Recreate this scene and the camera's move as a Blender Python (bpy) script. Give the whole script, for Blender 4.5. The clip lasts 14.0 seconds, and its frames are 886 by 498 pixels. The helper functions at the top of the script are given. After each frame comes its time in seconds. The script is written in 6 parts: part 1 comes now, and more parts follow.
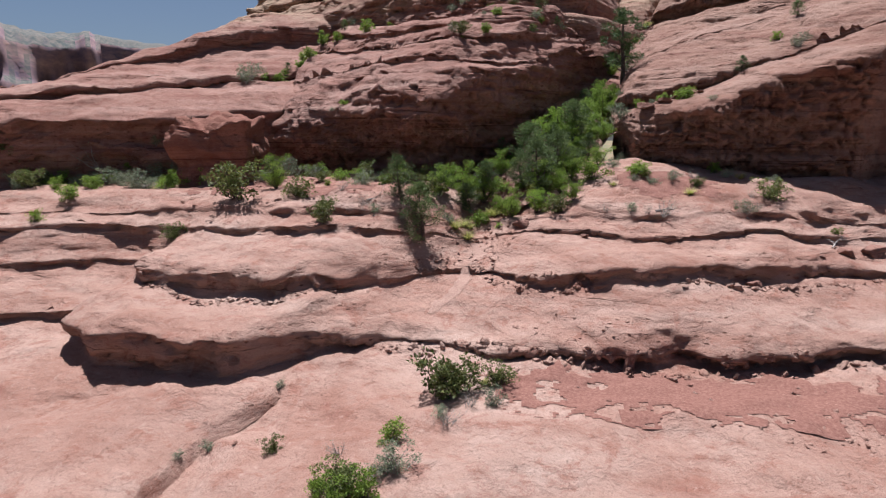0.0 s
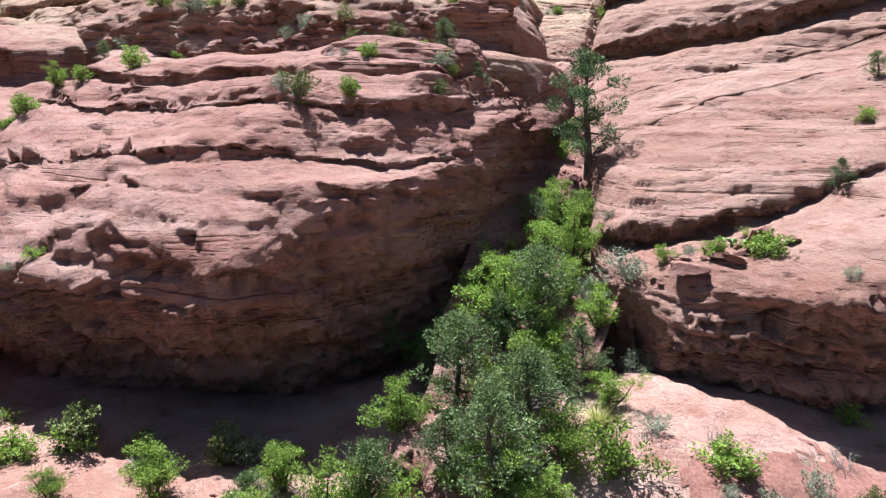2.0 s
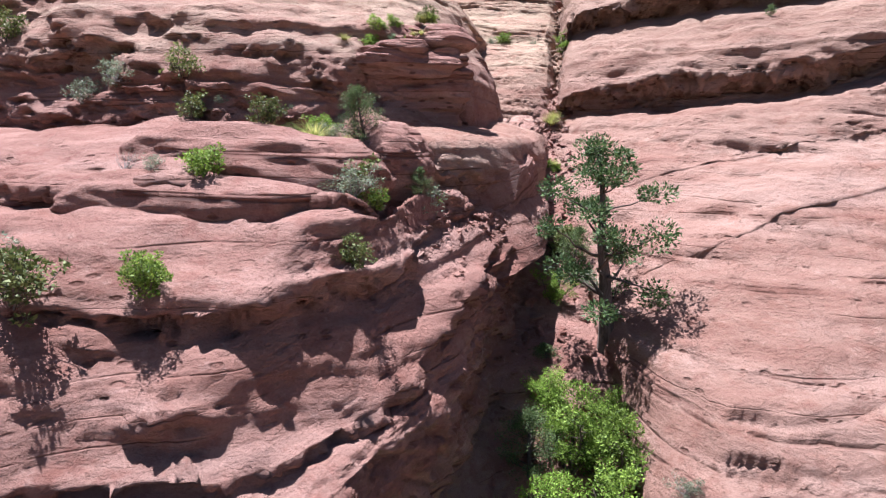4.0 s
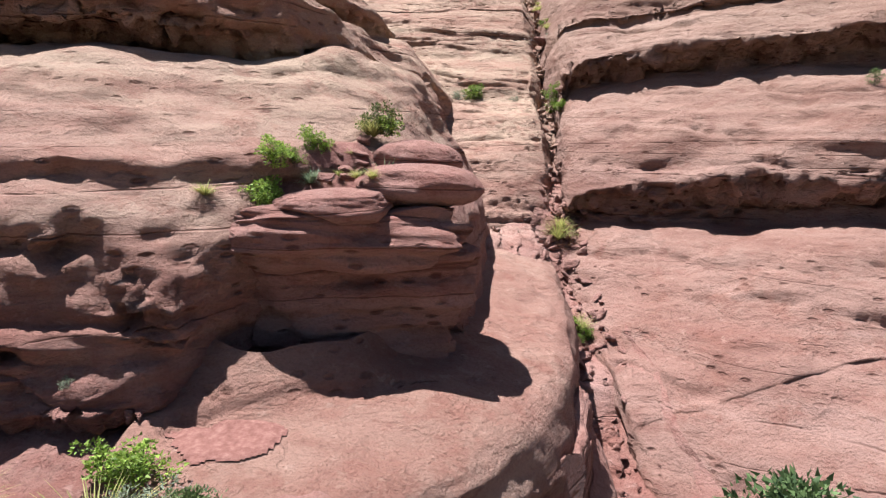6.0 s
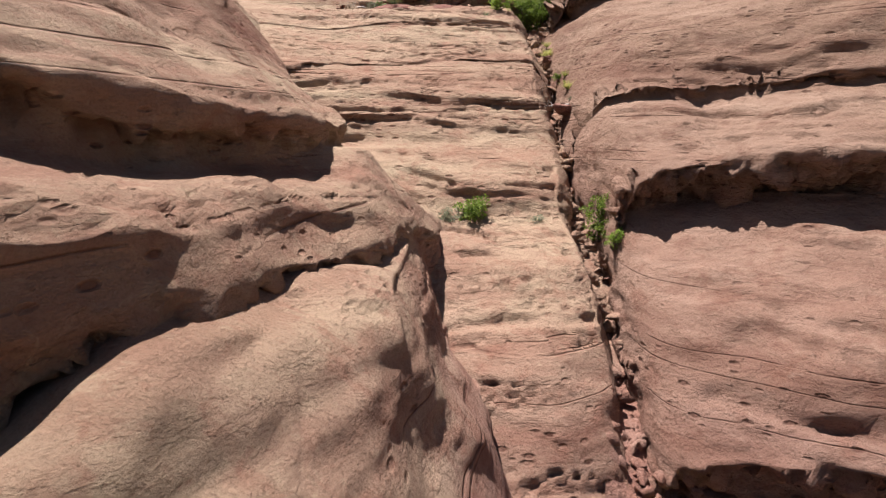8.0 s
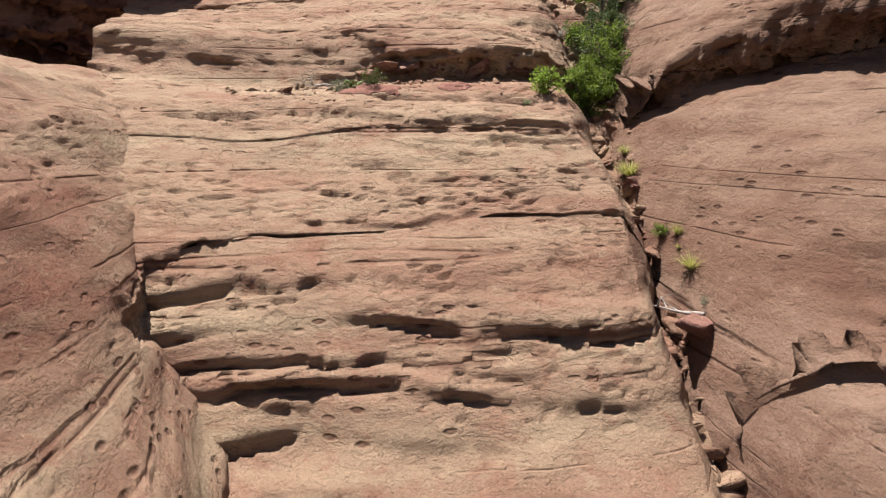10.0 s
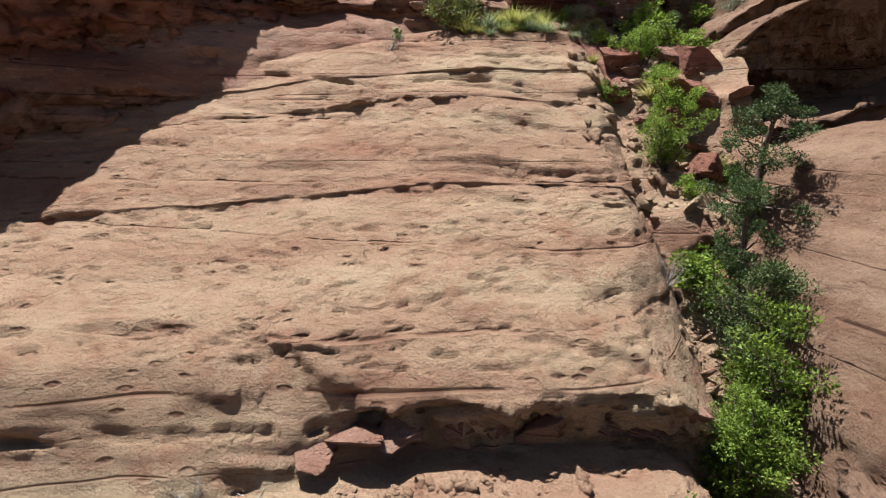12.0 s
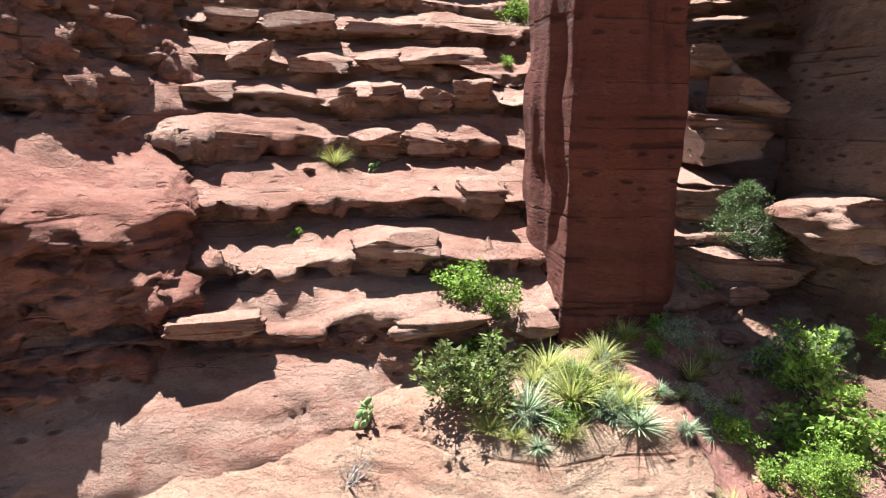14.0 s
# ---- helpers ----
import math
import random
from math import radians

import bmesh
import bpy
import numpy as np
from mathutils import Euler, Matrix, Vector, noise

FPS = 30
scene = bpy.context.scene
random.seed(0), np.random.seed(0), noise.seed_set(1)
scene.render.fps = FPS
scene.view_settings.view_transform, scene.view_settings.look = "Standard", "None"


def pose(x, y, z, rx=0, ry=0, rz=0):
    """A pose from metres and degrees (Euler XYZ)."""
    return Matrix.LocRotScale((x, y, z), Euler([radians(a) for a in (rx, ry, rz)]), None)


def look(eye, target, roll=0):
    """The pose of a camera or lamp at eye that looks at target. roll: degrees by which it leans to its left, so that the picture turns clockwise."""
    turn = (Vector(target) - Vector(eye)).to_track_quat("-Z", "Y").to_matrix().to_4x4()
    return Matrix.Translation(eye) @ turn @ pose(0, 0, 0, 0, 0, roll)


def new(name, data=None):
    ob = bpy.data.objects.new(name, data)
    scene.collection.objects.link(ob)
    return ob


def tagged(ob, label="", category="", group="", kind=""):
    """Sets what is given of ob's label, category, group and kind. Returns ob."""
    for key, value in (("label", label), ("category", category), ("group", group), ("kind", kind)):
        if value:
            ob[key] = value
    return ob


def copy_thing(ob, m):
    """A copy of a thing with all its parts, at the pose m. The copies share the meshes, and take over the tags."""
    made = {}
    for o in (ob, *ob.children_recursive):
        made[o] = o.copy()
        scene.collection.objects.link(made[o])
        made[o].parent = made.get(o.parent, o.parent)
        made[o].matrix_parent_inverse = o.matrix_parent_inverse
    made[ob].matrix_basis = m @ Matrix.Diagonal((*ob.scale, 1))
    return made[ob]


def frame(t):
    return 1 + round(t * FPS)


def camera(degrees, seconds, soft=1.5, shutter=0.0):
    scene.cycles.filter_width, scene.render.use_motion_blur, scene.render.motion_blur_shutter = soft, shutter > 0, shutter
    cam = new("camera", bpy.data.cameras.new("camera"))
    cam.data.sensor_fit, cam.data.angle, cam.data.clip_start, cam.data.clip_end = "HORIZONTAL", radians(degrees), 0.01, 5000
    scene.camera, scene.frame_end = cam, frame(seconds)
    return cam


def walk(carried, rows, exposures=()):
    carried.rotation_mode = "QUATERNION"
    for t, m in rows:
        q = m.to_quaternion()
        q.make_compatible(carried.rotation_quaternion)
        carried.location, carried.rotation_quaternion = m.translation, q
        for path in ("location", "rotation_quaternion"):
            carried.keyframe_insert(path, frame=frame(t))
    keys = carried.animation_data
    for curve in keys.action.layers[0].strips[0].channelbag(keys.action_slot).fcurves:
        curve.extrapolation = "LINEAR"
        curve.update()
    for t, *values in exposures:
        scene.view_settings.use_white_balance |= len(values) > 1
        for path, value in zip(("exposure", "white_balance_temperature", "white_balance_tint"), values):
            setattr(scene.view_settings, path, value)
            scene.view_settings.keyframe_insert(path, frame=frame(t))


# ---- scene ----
cam = camera(70.1, 14.0, soft=1.2)
METRES, EYE, TILT, LEAN, TURN = 100.0, 30.0, -10.5, 0.0, 22.0
ROWS = [
    (0.0, 0.0, 0.0, 0.0, 0.0, 0.0, -0.0),
    (0.5, -0.0002, 0.0563, 0.0199, -0.98, -0.13, 0.18),
    (1.0, 0.0002, 0.109, 0.0449, -5.82, -0.1, 1.06),
    (1.5, 0.0045, 0.1655, 0.0713, -9.56, -0.08, 1.8),
    (2.0, 0.0132, 0.2313, 0.1025, -12.35, -0.16, 2.3),
    (2.5, 0.0241, 0.2852, 0.1301, -15.84, -0.38, 2.95),
    (3.0, 0.0296, 0.3092, 0.1421, -17.52, -0.48, 3.25),
    (5.5, 0.0671, 0.43, 0.2068, -24.54, -0.81, 4.69),
    (6.0, 0.0757, 0.4525, 0.2208, -25.97, -0.98, 4.88),
    (6.5, 0.0853, 0.4752, 0.2345, -27.06, -1.05, 5.09),
    (7.0, 0.0956, 0.4963, 0.2474, -27.39, -1.08, 5.13),
    (7.5, 0.1074, 0.5192, 0.2616, -28.73, -1.27, 5.32),
    (10.0, 0.1742, 0.6369, 0.336, -29.31, -1.44, 5.17),
    (10.5, 0.1861, 0.6584, 0.354, -29.33, -1.44, 5.09),
    (11.0, 0.1984, 0.6794, 0.3728, -29.33, -1.46, 5.02),
    (11.5, 0.2109, 0.6992, 0.3923, -29.25, -1.53, 5.0),
    (12.0, 0.2228, 0.7178, 0.413, -29.22, -1.63, 4.98),
    (12.5, 0.2348, 0.7366, 0.4346, -29.28, -1.74, 4.94),
    (13.0, 0.2466, 0.7542, 0.4555, -29.35, -1.82, 4.92),
    (13.5, 0.259, 0.7725, 0.4786, -29.34, -1.9, 4.9),
    (14.0, 0.2717, 0.7909, 0.5035, -29.29, -2.08, 4.86),
]
walk(cam, [(t, pose(0, 0, EYE, TILT, LEAN, TURN) @ pose(METRES * x, METRES * y, METRES * z, 90 + pitch, roll, yaw)) for t, x, y, z, yaw, pitch, roll in ROWS],
     exposures=[(0.0, 0.77, 5820, 11), (1.0, 1.05, 5720, 8), (1.8, 1.56, 5570, 8), (3.0, 1.74, 5420, 16), (5.3, 1.57, 5720, 13), (6.5, 1.41, 5920, 15), (7.7, 1.21, 6370, 15), (10.0, 1.15, 6570, 12), (11.2, 0.99, 6470, 10), (12.5, 1.25, 6170, 4), (13.3, 1.53, 5960, 4), (14.0, 2.23, 5770, 4)])

# ---------------------------------------------------------------- light
world = bpy.data.worlds.new("sky")
scene.world = world
world.use_nodes = True
wn, wl = world.node_tree.nodes, world.node_tree.links
SUN_AZ, SUN_EL = 322.0, 70.0          # degrees from +y towards +x, and above the ground
sky = wn.new("ShaderNodeTexSky")
sky.sky_type, sky.sun_disc = "NISHITA", False
sky.sun_elevation, sky.sun_rotation = radians(SUN_EL), radians(SUN_AZ)
sky.altitude, sky.air_density, sky.dust_density, sky.ozone_density = 1500, 1.0, 5.0, 1.0
wl.new(sky.outputs[0], wn["Background"].inputs[0])
wn["Background"].inputs[1].default_value = 0.034
sun = new("sun", bpy.data.lights.new("sun", "SUN"))
sun.data.energy, sun.data.angle, sun.data.color = 5.0, radians(0.53), (1.0, 0.95, 0.88)
ce = math.cos(radians(SUN_EL))
to_sun = Vector((math.sin(radians(SUN_AZ)) * ce, math.cos(radians(SUN_AZ)) * ce, math.sin(radians(SUN_EL))))
sun.matrix_world = look(to_sun * 200, (0, 0, 0))


# ---------------------------------------------------------------- noise on arrays
def hash3(i, j, k, seed):
    h = (i * 374761393 + j * 668265263 + k * 2147483647 + seed * 974634777) & 0xFFFFFFFF
    h = ((h ^ (h >> 13)) * 1274126177) & 0xFFFFFFFF
    h = ((h ^ (h >> 16)) * 2246822519) & 0xFFFFFFFF
    return ((h ^ (h >> 15)) & 0xFFFFFF) / 0x7FFFFF - 1.0


def vnoise(x, y, z, seed=0):
    """Smooth value noise, about -1 to 1."""
    i, j, k = np.floor(x), np.floor(y), np.floor(z)
    fx, fy, fz = x - i, y - j, z - k
    i, j, k = i.astype(np.int64), j.astype(np.int64), k.astype(np.int64)
    fx, fy, fz = (f * f * f * (f * (f * 6 - 15) + 10) for f in (fx, fy, fz))
    out = 0
    for a in (0, 1):
        for b in (0, 1):
            for c in (0, 1):
                out = out + hash3(i + a, j + b, k + c, seed) * (fx if a else 1 - fx) * (fy if b else 1 - fy) * (fz if c else 1 - fz)
    return out


def fbm(x, y, z, octaves, seed=0, gain=0.5):
    total, amp = 0, 1.0
    for o in range(octaves):
        total = total + amp * vnoise(x, y, z, seed + 17 * o)
        x, y, z = 2.03 * (0.80 * x + 0.60 * y) + 3.1, 2.03 * (0.80 * y - 0.60 * x) + 1.7, 2.03 * z + 0.37 * (x + y)
        amp *= gain
    return total


def step(lo, hi, v):
    t = np.clip((v - lo) / (hi - lo), 0, 1)
    return t * t * (3 - 2 * t)


# ---------------------------------------------------------------- materials
def material(name, rough=0.9):
    m = bpy.data.materials.new(name)
    m.use_nodes = True
    b = m.node_tree.nodes["Principled BSDF"]
    b.inputs["Roughness"].default_value = rough
    b.inputs["Specular IOR Level"].default_value = 0.25
    return m, m.node_tree.nodes, m.node_tree.links, b


def tex(n, l, kind, scale, stretch=(1, 1, 1), detail=6.0, rough=0.6, distortion=0.0):
    co, mp, t = n.new("ShaderNodeTexCoord"), n.new("ShaderNodeMapping"), n.new(kind)
    mp.inputs["Scale"].default_value = stretch
    l.new(co.outputs["Object"], mp.inputs["Vector"])
    l.new(mp.outputs[0], t.inputs["Vector"])
    t.inputs["Scale"].default_value = scale
    if kind == "ShaderNodeTexNoise":
        t.inputs["Detail"].default_value, t.inputs["Roughness"].default_value = detail, rough
        t.inputs["Distortion"].default_value = distortion
    return t


def ramp(n, l, source, stops):
    r = n.new("ShaderNodeValToRGB")
    while len(r.color_ramp.elements) < len(stops):
        r.color_ramp.elements.new(0.5)
    for e, (p, c) in zip(r.color_ramp.elements, stops):
        e.position, e.color = p, (*c, 1) if len(c) == 3 else (c[0], c[0], c[0], 1)
    l.new(source, r.inputs[0])
    return r.outputs[0]


def blend(n, l, fac, a, b, mode="MIX"):
    x = n.new("ShaderNodeMix")
    x.data_type, x.blend_type = "RGBA", mode
    for sock, v in ((x.inputs[0], fac), (x.inputs[6], a), (x.inputs[7], b)):
        if isinstance(v, (int, float)):
            sock.default_value = v
        elif isinstance(v, tuple):
            sock.default_value = (*v, 1)
        else:
            l.new(v, sock)
    return x.outputs[2]


def sandstone(name, low, high, rise=(39.0, 47.0), fine=1.0):
    """Bedded sandstone: each of low and high is a base, dark, pale and stain colour; the beds change over between two heights."""
    m, n, l, b = material(name, 0.93)
    co, xyz = n.new("ShaderNodeTexCoord"), n.new("ShaderNodeSeparateXYZ")
    l.new(co.outputs["Object"], xyz.inputs[0])
    big = tex(n, l, "ShaderNodeTexNoise", 0.16, (1, 1, 2.2), 5, 0.6, 0.6).outputs["Fac"]
    beds = n.new("ShaderNodeMapRange")
    beds.inputs[1].default_value, beds.inputs[2].default_value = rise
    wav = n.new("ShaderNodeMath")
    wav.operation = "MULTIPLY_ADD"
    wav.inputs[1].default_value = 8.0
    l.new(big, wav.inputs[0])
    sub = n.new("ShaderNodeMath")
    sub.operation = "SUBTRACT"
    sub.inputs[1].default_value = 4.0
    l.new(xyz.outputs[2], sub.inputs[0])
    l.new(sub.outputs[0], wav.inputs[2])
    l.new(wav.outputs[0], beds.inputs[0])
    up = beds.outputs[0]
    base, dark, pale, stain = (blend(n, l, up, a, c) for a, c in zip(low, high))

    def three(source, p0, p1, p2):
        return blend(n, l, ramp(n, l, source, [(p1, (0.0,)), (p2, (1.0,))]), blend(n, l, ramp(n, l, source, [(p0, (1.0,)), (p1, (0.0,))]), base, dark), pale)

    col = three(big, 0.33, 0.47, 0.66)
    band = tex(n, l, "ShaderNodeTexNoise", 0.8, (0.07, 0.07, 1.9), 5, 0.62, 0.25).outputs["Fac"]
    col = blend(n, l, 0.5, col, three(band, 0.36, 0.5, 0.64))
    spots = tex(n, l, "ShaderNodeTexNoise", 0.9, (1, 1, 1.5), 10, 0.72, 0.3).outputs["Fac"]
    col = blend(n, l, ramp(n, l, spots, [(0.53, (0.0,)), (0.63, (0.7,))]), col, stain)
    grain = tex(n, l, "ShaderNodeTexNoise", 22, (1, 1, 1.2), 8, 0.72).outputs["Fac"]
    col = blend(n, l, 0.7, col, ramp(n, l, grain, [(0.28, (0.5,)), (0.5, (0.9,)), (0.72, (1.0,))]), "MULTIPLY")
    chips = tex(n, l, "ShaderNodeTexNoise", 3.2, (1, 1, 1.5), 8, 0.7, 0.5).outputs["Fac"]
    col = blend(n, l, ramp(n, l, chips, [(0.57, (0.0,)), (0.66, (0.40,))]), col, dark)
    col = blend(n, l, ramp(n, l, chips, [(0.34, (0.45,)), (0.43, (0.0,))]), col, pale)
    # streaks of varnish that run down the faces
    run = tex(n, l, "ShaderNodeTexNoise", 1.1, (1.3, 1.3, 0.12), 5, 0.6, 0.2).outputs["Fac"]
    col = blend(n, l, ramp(n, l, run, [(0.56, (0.0,)), (0.68, (0.45,))]), col, dark)
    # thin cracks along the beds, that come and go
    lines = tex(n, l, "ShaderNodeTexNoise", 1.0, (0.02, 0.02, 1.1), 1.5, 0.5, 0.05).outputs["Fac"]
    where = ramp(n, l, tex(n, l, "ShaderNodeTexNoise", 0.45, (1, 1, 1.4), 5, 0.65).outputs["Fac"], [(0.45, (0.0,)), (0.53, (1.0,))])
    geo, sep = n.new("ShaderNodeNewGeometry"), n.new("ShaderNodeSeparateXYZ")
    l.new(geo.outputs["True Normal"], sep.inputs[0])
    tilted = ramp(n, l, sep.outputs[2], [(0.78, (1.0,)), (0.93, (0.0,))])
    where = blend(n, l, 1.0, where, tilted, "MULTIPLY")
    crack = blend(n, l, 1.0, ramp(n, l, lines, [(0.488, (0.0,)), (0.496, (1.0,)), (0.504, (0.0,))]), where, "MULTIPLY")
    # the shade inside cracks and pits is put in as a darker colour
    painted_shade = blend(n, l, 1.0, dark, (0.5, 0.46, 0.45), "MULTIPLY")
    col = blend(n, l, blend(n, l, 1.0, crack, (0.75, 0.75, 0.75), "MULTIPLY"), col, painted_shade)
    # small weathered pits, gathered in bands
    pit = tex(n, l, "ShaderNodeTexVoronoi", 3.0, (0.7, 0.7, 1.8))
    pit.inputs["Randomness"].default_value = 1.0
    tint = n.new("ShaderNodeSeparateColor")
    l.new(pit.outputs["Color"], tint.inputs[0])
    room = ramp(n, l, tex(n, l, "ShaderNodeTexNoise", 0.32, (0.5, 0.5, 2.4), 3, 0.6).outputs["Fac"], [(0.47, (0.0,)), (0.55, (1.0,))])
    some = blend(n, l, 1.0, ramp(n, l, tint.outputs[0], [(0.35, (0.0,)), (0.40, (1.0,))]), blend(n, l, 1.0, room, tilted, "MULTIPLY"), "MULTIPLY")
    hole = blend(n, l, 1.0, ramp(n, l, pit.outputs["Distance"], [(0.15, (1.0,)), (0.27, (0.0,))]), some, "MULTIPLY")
    col = blend(n, l, blend(n, l, 1.0, hole, (0.7, 0.7, 0.7), "MULTIPLY"), col, painted_shade)
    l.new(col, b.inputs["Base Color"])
    last = None
    lumps = tex(n, l, "ShaderNodeTexNoise", 1.7, (1, 1, 1.7), 5, 0.55, 0.3).outputs["Fac"]
    tooth = tex(n, l, "ShaderNodeTexNoise", 6.5, (0.8, 0.8, 1.5), 9, 0.72, 0.3).outputs["Fac"]
    flake = tex(n, l, "ShaderNodeTexNoise", 1.5, (0.55, 0.55, 2.0), 5, 0.55, 0.25).outputs["Fac"]
    flake = ramp(n, l, flake, [(0.40, (0.0,)), (0.415, (0.3,)), (0.48, (0.36,)), (0.492, (0.62,)), (0.57, (0.68,)), (0.585, (1.0,))])
    for height, dist, sunk in ((lumps, 0.20, False), (flake, 0.13, False), (tooth, 0.13, False), (grain, 0.05, False), (hole, 0.16, True), (crack, 0.10, True)):
        bump = n.new("ShaderNodeBump")
        bump.invert = sunk
        bump.inputs["Distance"].default_value, bump.inputs["Strength"].default_value = dist * fine, 0.8
        l.new(height, bump.inputs["Height"])
        if last:
            l.new(last, bump.inputs["Normal"])
        last = bump.outputs[0]
    l.new(last, b.inputs["Normal"])
    return m


RED = ((0.316, 0.164, 0.128), (0.193, 0.077, 0.056), (0.402, 0.253, 0.209), (0.238, 0.097, 0.072))
TAN = ((0.353, 0.225, 0.156), (0.246, 0.108, 0.072), (0.439, 0.332, 0.226), (0.295, 0.154, 0.105))
DEEP = ((0.285, 0.125, 0.090), (0.180, 0.062, 0.043), (0.365, 0.195, 0.148), (0.215, 0.075, 0.054))
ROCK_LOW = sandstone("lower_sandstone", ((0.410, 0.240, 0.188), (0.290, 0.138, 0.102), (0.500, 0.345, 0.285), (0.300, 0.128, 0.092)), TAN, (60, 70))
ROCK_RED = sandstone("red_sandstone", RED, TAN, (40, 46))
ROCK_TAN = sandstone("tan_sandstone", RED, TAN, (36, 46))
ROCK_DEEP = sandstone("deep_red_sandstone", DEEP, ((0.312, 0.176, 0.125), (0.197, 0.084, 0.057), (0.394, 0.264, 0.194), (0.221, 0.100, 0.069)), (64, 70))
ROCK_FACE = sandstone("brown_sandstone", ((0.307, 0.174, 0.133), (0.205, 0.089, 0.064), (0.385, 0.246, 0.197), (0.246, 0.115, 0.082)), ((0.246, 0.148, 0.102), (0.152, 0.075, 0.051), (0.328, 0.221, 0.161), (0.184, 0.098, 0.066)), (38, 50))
# red sandstone with shade worked into its colours, for the fin
ROCK_SHADED = sandstone("shaded_sandstone", ((0.150, 0.044, 0.030), (0.092, 0.026, 0.018), (0.195, 0.074, 0.054), (0.112, 0.031, 0.022)), RED, (90, 99))
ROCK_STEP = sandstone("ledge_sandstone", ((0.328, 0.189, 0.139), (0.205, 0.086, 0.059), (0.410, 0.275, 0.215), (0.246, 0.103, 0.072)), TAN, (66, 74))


# ---------------------------------------------------------------- rock bodies
def loft(name, lines, mat, label, res=0.09, seed=1, rough=1.0, strata=1.0, pocks=0.0, tilt=0.05, foot=2.5, east=False, west=False, warp=1.0, beds=0.0, ragged=0.6, blocks=1.0, flank=0.8):
    """A rock mass drawn through its ledge lines, from its foot to its back, then weathered along its strata."""
    c = np.array(lines, float)
    if foot:                                               # root the mass in the ground below it
        root = c[:1] + np.array((0, 0.6, -foot))
        c = np.concatenate([root, c])
    if east:                                               # and its sides in the gully
        c = np.concatenate([c, c[:, -1:] + np.array((-0.5, 0.3, -3.5))], axis=1)
    if west:
        c = np.concatenate([c[:, :1] + np.array((0.6, 0.3, -3.5)), c], axis=1)

    def catmull(p, counts):
        out = []
        ext = np.concatenate([2 * p[:1] - p[1:2], p, 2 * p[-1:] - p[-2:-1]])
        for j, cnt in enumerate(counts):
            t = (np.arange(cnt) / cnt)[:, None, None]
            a, b0, b1, d = ext[j], ext[j + 1], ext[j + 2], ext[j + 3]
            cr = 0.5 * (2 * b0 + (b1 - a) * t + (2 * a - 5 * b0 + 4 * b1 - d) * t * t + (3 * b0 - a - 3 * b1 + d) * t ** 3)
            out.append(0.55 * cr + 0.45 * (b0 + (b1 - b0) * t))
        return np.concatenate(out + [p[-1:]])

    def counts(p):
        length = np.linalg.norm(np.diff(p, axis=0), axis=2)
        mid = (p[1:] + p[:-1]) / 2
        cell = np.clip(res * np.maximum(1, (np.abs(mid[:, :, 0] + 8) - 6) / 7), res, 1.2)
        return [max(1, int(math.ceil(v))) for v in np.max(length / cell, axis=1)]

    g = catmull(c, counts(c))                              # over the ledges
    g = np.swapaxes(g, 0, 1)
    g = catmull(g, counts(np.swapaxes(c, 0, 1)))           # along the ledges
    def normals(g):
        du, dv = np.gradient(g, axis=0), np.gradient(g, axis=1)
        nn = np.cross(du, dv)
        return nn / (np.linalg.norm(nn, axis=2, keepdims=True) + 1e-9)

    x, y, z = g[..., 0], g[..., 1], g[..., 2]
    g = g + warp * np.stack([0.25 * fbm(x * 0.31, y * 0.31, z * 0.5, 2, seed + 30), 0.42 * fbm(x * 0.36, y * 0.2, z * 0.6, 3, seed + 31, 0.6), 0.22 * fbm(x * 0.27, y * 0.27, z * 0.3, 3, seed + 32)], -1)
    x, y, z = g[..., 0], g[..., 1], g[..., 2]
    g = g + ragged * np.stack([0 * x, 0.30 * fbm(x * 0.8, y * 0.3, z * 0.7, 3, seed + 33, 0.6), 0.07 * fbm(x * 0.9, y * 0.9, z * 0.5, 2, seed + 34)], -1)
    nn = normals(g)
    x, y, z = g[..., 0], g[..., 1], g[..., 2]
    flat = np.clip(nn[..., 2], 0, 1)
    steep = np.sqrt(1 - flat ** 2)
    face = step(0.78, 0.95, steep)                         # walls, as against slabs one could climb
    zs = z + tilt * x + 0.40 * fbm(x * 0.17, y * 0.17, z * 0.2, 3, seed + 3)
    # beds of uneven thickness: each stands out or back as one, with a notch at its foot
    brng = np.random.default_rng(seed + 500)
    edge = np.cumsum(np.concatenate([[zs.min() - 1], 0.16 + 0.95 * brng.random(400) ** 1.8]))
    stand, crumbly = brng.uniform(-1, 1, 401), brng.random(401)
    k = np.clip(np.searchsorted(edge, zs) - 1, 0, 399)
    up_in = zs - edge[k]
    thick = edge[k + 1] - edge[k]
    u = up_in / thick
    gate = step(-0.12, 0.22, fbm(x * 0.16, y * 0.16, k * 3.7, 2, seed + 5))
    broken = fbm(x * 0.9, y * 0.9, k * 5.1, 3, seed + 6, 0.6)          # the lip of a bed breaks off unevenly
    ease = step(0.0, 0.10, up_in) * step(0.0, 0.14, edge[k + 1] - zs)
    d = strata * (0.075 * stand[k] + 0.085 * np.sqrt(np.clip(4 * u * (1 - u), 0, 1)) * np.minimum(1, thick / 0.6)) * ease * (0.45 + 0.75 * steep + 0.6 * face) * (0.35 + 0.65 * gate)
    d -= (0.35 * strata + 0.65 * beds) * (0.09 + 0.06 * face) * step(0.10, 0.03, np.abs(up_in - 0.05)) * gate * step(-0.35, 0.1, broken) * step(0.6, 0.3, np.abs(nn[..., 0]))
    d += blocks * 0.07 * np.round(1.3 * broken) * ease * (0.06 * steep + 0.9 * face)
